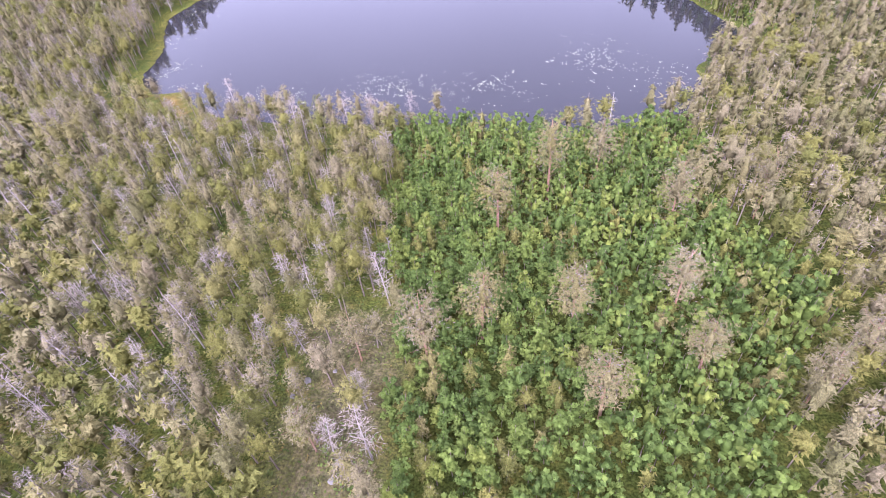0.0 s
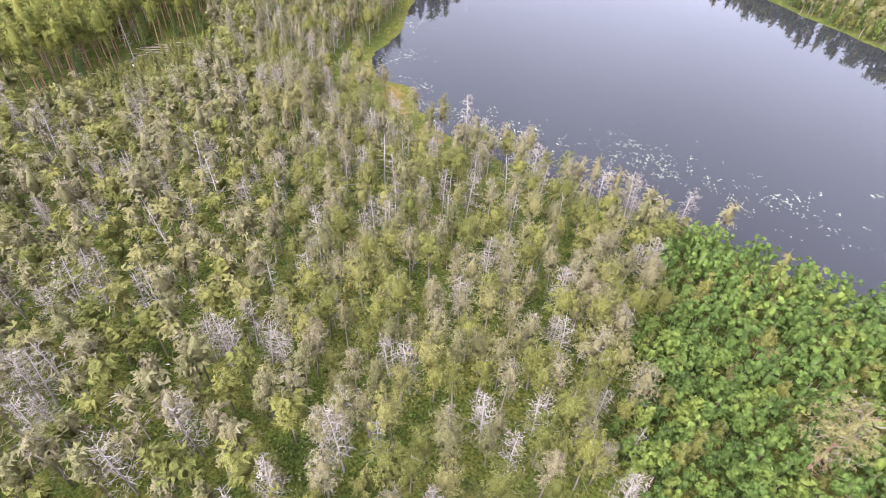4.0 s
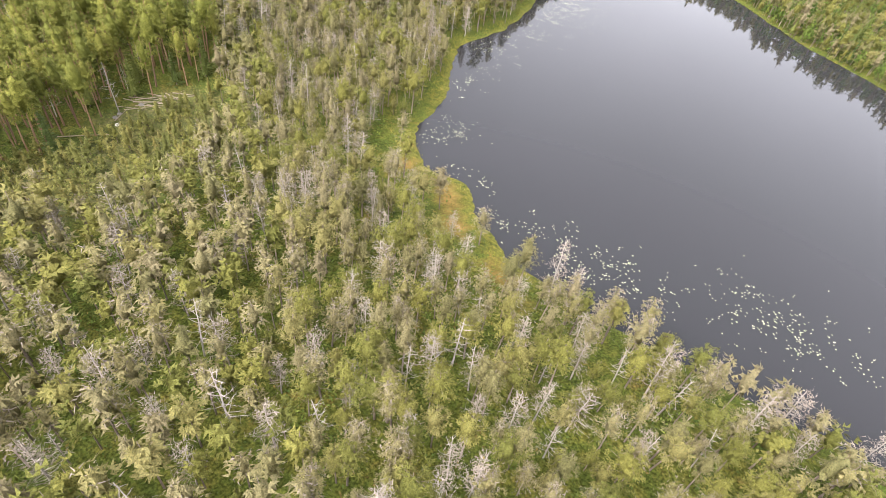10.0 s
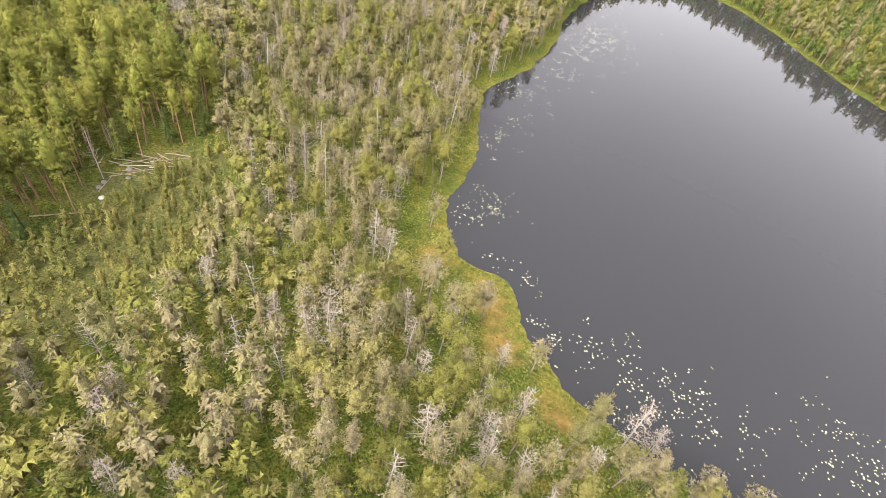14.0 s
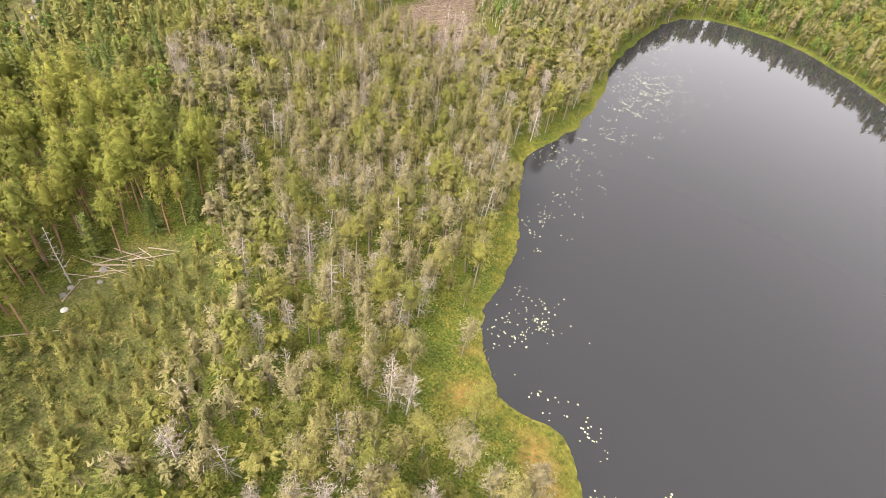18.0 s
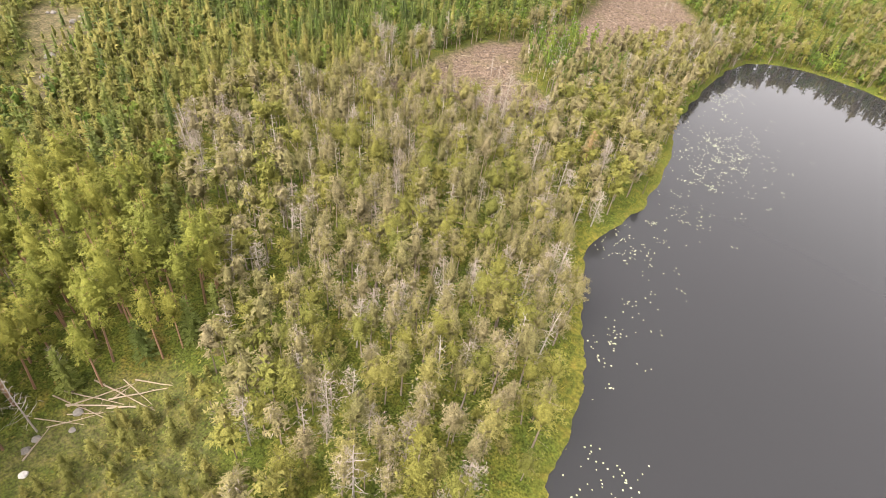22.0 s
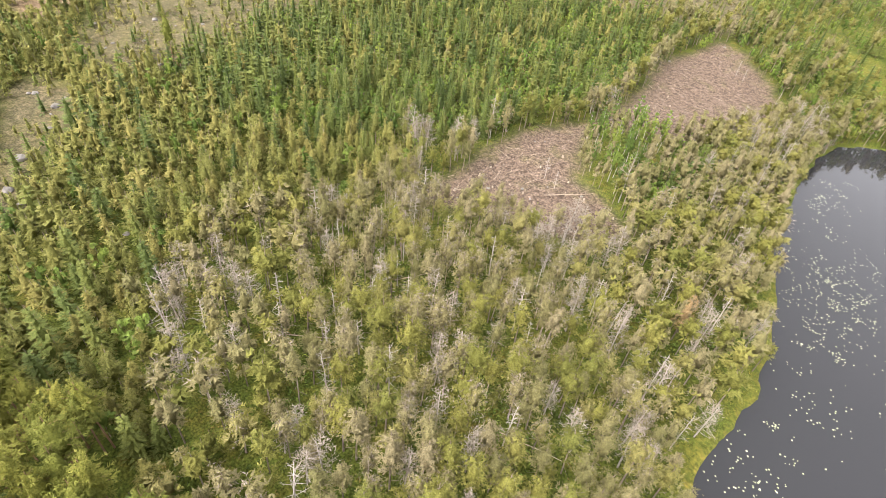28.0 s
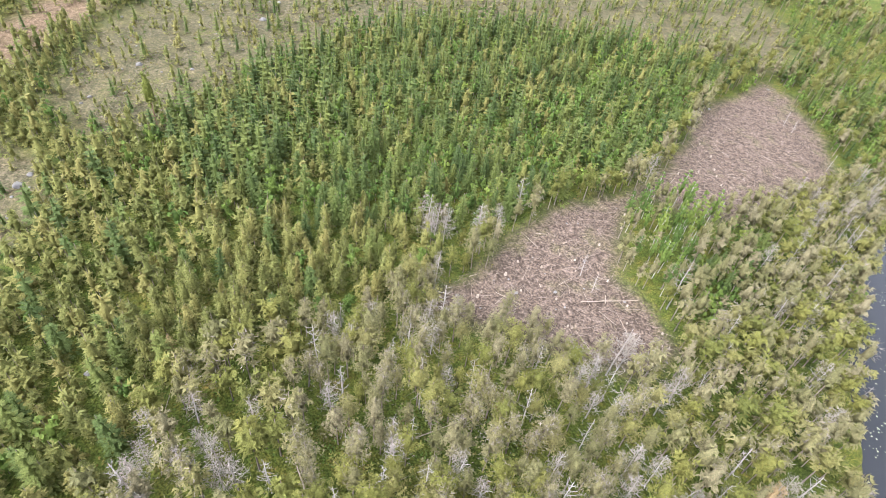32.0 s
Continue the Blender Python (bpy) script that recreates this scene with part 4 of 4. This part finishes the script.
for x, y, j, turn, tilt in ((-96.0, 81.1, 1, 28, -4), (-94.6, 80.4, 0, 47, 0), (-94.0, 83.1, 3, 15, -6), (-92.9, 84.7, 1, 60, 3), (-95.9, 78.0, 0, 35, 0), (-92.7, 69.8, 3, 52, 0), (-94.8, 83.7, 2, 95, 0), (-95.2, 75.8, 2, 120, 0),
                             (-94.1, 81.7, 3, 40, -3), (-93.7, 84.1, 0, 5, 0), (-95.5, 82.2, 1, 75, 5), (-96.0, 79.9, 1, 20, 0), (-93.1, 82.6, 2, 48, 0), (-95.1, 79.0, 0, 62, 0), (-92.3, 86.4, 1, 33, 0), (-131.7, 117.7, 0, 150, 0),
                             (-131.1, 113.7, 2, 125, 4), (-132.0, 115.4, 0, 140, 0), (-85.2, 124.2, 1, 12, -8), (-109.4, 133.4, 1, 70, 6), (-110.9, 117.7, 1, 40, 0), (-116.9, 120.8, 3, 160, 0), (-105.6, 164.3, 3, 45, -6), (-91.1, 163.0, 0, 80, 0)):
    fallen("fallen_log", LOGS[j], x, y, turn, tilt)
P = scatter(2.6, 0.5)
P = P[inside(CUT, P, -0.8) & ~inside(BIRCH_STRIP, P)]
for i, (x, y) in enumerate(P[r_.random(len(P)) < 0.6][:110]):
    fallen("cut_pole", LOGS[i % 4], x, y, r_.uniform(0, 180), r_.uniform(-4, 4), r_.uniform(0.25, 0.55), "pale cut pole on the felled clearing")


def stump_mesh(seed):
    r = np.random.default_rng(seed)
    k = np.array((0, 0.25, 0.6, 1.0))
    v, f = tube(np.c_[np.zeros((4, 2)), k * 0.4 - 0.08], np.array((0.26, 0.19, 0.16, 0.15)) * r.uniform(0.9, 1.1, 4), 8)
    n = len(v)
    return mesh_from("stump", np.r_[v, [(0, 0, 0.33)]], np.r_[f, [(n, 24 + s, 24 + (s + 1) % 8) for s in range(8)]], [M_LOG])


STUMPS = [stump_mesh(i) for i in range(3)]
for i, (x, y) in enumerate(P[r_.random(len(P)) < 0.25][:34] + (0.7, 0.4)):
    ob = new("stump", STUMPS[i % 3])
    ob.matrix_basis = pose(x, y, ground_z(x, y), 0, 0, r_.uniform(0, 360)) @ Matrix.Scale(r_.uniform(0.7, 1.2), 4)
    tagged(ob, "pale sawn tree stump on the clearing", "stump", group="stumps")


def boulder_mesh(seed):
    bm = bmesh.new()
    bmesh.ops.create_icosphere(bm, subdivisions=2, radius=0.5)
    for v in bm.verts:
        v.co *= 1 + 0.35 * noise.noise(v.co * 2.3 + Vector((seed * 3.1, 0, 0)))
        v.co.z *= 0.65
    me = bpy.data.meshes.new("boulder")
    bm.to_mesh(me)
    bm.free()
    me.materials.append(M_ROCK)
    return me


BOULDERS = [boulder_mesh(i) for i in range(5)]
rocks = [(-93.0, 74.0, 0.75), (-95.2, 75.0, 0.8), (-95.7, 76.0, 0.7), (-95.7, 79.5, 0.9), (-94.4, 78.4, 0.6), (2.5, 34.2, 0.7), (1.7, 32.4, 0.5), (8.0, 26.9, 0.7), (7.8, 25.3, 0.6), (4.8, 35.6, 0.5),
         (-115.7, 156.2, 0.6), (-112.0, 160.6, 0.5), (-119.1, 233.7, 0.6), (-113.2, 256.3, 0.7), (-140.9, 111.0, 0.9), (-139.2, 113.4, 0.8), (-155.5, 103.3, 1.6), (-166.9, 107.3, 1.8), (-179.9, 117.0, 1.5), (-160.0, 103.5, 1.5)]
P = scatter(5.5, 0.5)
for x, y in P[(inside(UPPER_CUT, P, -2) | inside(ROCKY, P, -1)) & (P[:, 1] < 290)][:150]:
    rocks.append((x, y, r_.gamma(2.0, 0.17) + 0.18))
for x, y in P[inside(CUT, P, -1)][:20]:
    rocks.append((x, y, r_.uniform(0.15, 0.4)))
for i, (x, y, size) in enumerate(rocks):
    ob = new("boulder", BOULDERS[i % 5])
    ob.matrix_basis = pose(x, y, ground_z(x, y) + 0.08 * size, 0, 0, 57.0 * i) @ Matrix.Scale(size, 4)
    if i == 0:
        ob.data = boulder_mesh(9)
        ob.data.materials[0] = M_PALE_ROCK
        tagged(ob, "whitish freshly split stone beside the fallen logs", "boulder")
        continue
    tagged(ob, "pale grey lichened granite boulder", "boulder", group="boulders")


# ---- water lilies ----
def pad_mesh(j):
    a = np.linspace(0.25, 2 * np.pi - 0.25, 8)
    v = np.r_[[(0, 0, 0.004)], np.c_[np.cos(a), np.sin(a) * (0.8 + 0.07 * j), np.full(8, 0.004) + 0.03 * np.abs(np.sin(a * 1.5 + j))]]
    return v, np.array([(0, k, k + 1) for k in range(1, 8)])


PADS = [pad_mesh(j) for j in range(4)]
PAD_MESHES = [mesh_from("pad", v, f, [M_LILY]) for v, f in PADS]
PATCHES = [(-25, 91.5, 11, 5, 260, 90), (-3.5, 96.5, 11, 6, 260, 60), (-54, 104, 4.5, 6, 110, 70), (-67, 176, 10, 18, 560, 60), (-61.5, 124, 3, 12, 70, 30), (-46, 95.8, 6, 2.2, 40, 0), (-67.5, 138, 6, 5, 90, 20),
           (33, 108, 9, 9, 220, 0), (45, 101, 6, 7, 90, 0), (14, 97, 11, 7, 150, 0), (-66, 153, 5, 8, 70, 0), (-74, 206, 4, 12, 120, 0), (-38, 91, 5, 2.5, 40, 0), (-64, 115, 3, 6, 25, 0)]
for cx, cy, rx, ry, n, loose in PATCHES:
    n = int(n * 1.1)
    patch = tagged(new("water_lily_patch"), "patch of green water lily pads, paled by painted sky glare, floating on the lake", "water lilies", group="water lily patches")
    patch.matrix_basis = pose(cx, cy, 0.012)
    hearts = r_.normal(size=(max(4, n // 2), 2)) * (rx * 0.5, ry * 0.5)
    at = hearts[r_.integers(0, len(hearts), n)] + r_.normal(size=(n, 2)) * 0.4
    at = at[bank(at + (cx, cy)) < -0.3]
    rest = []
    for i, (x, y) in enumerate(at):
        size, turn = r_.uniform(0.06, 0.12), r_.uniform(0, 360)
        if i < loose:
            pad = part("pad", PAD_MESHES[i % 4], None, patch)
            pad.matrix_basis = pose(x, y, 0.003 * (i % 5), 0, 0, turn) @ Matrix.Scale(size, 4)
        else:
            c, s = math.cos(radians(turn)) * size, math.sin(radians(turn)) * size
            v, f = PADS[i % 4]
            rest.append((v @ np.array([(c, -s, 0), (s, c, 0), (0, 0, size)]).T + (x, y, 0.003 * (i % 5)), f))
    if rest:
        v, f = join(rest)
        tagged(part("pad_cluster", mesh_from("pads", v, f, [M_LILY], False, np.repeat(r_.random(len(rest)), 9)), None, patch), kind="stuff")
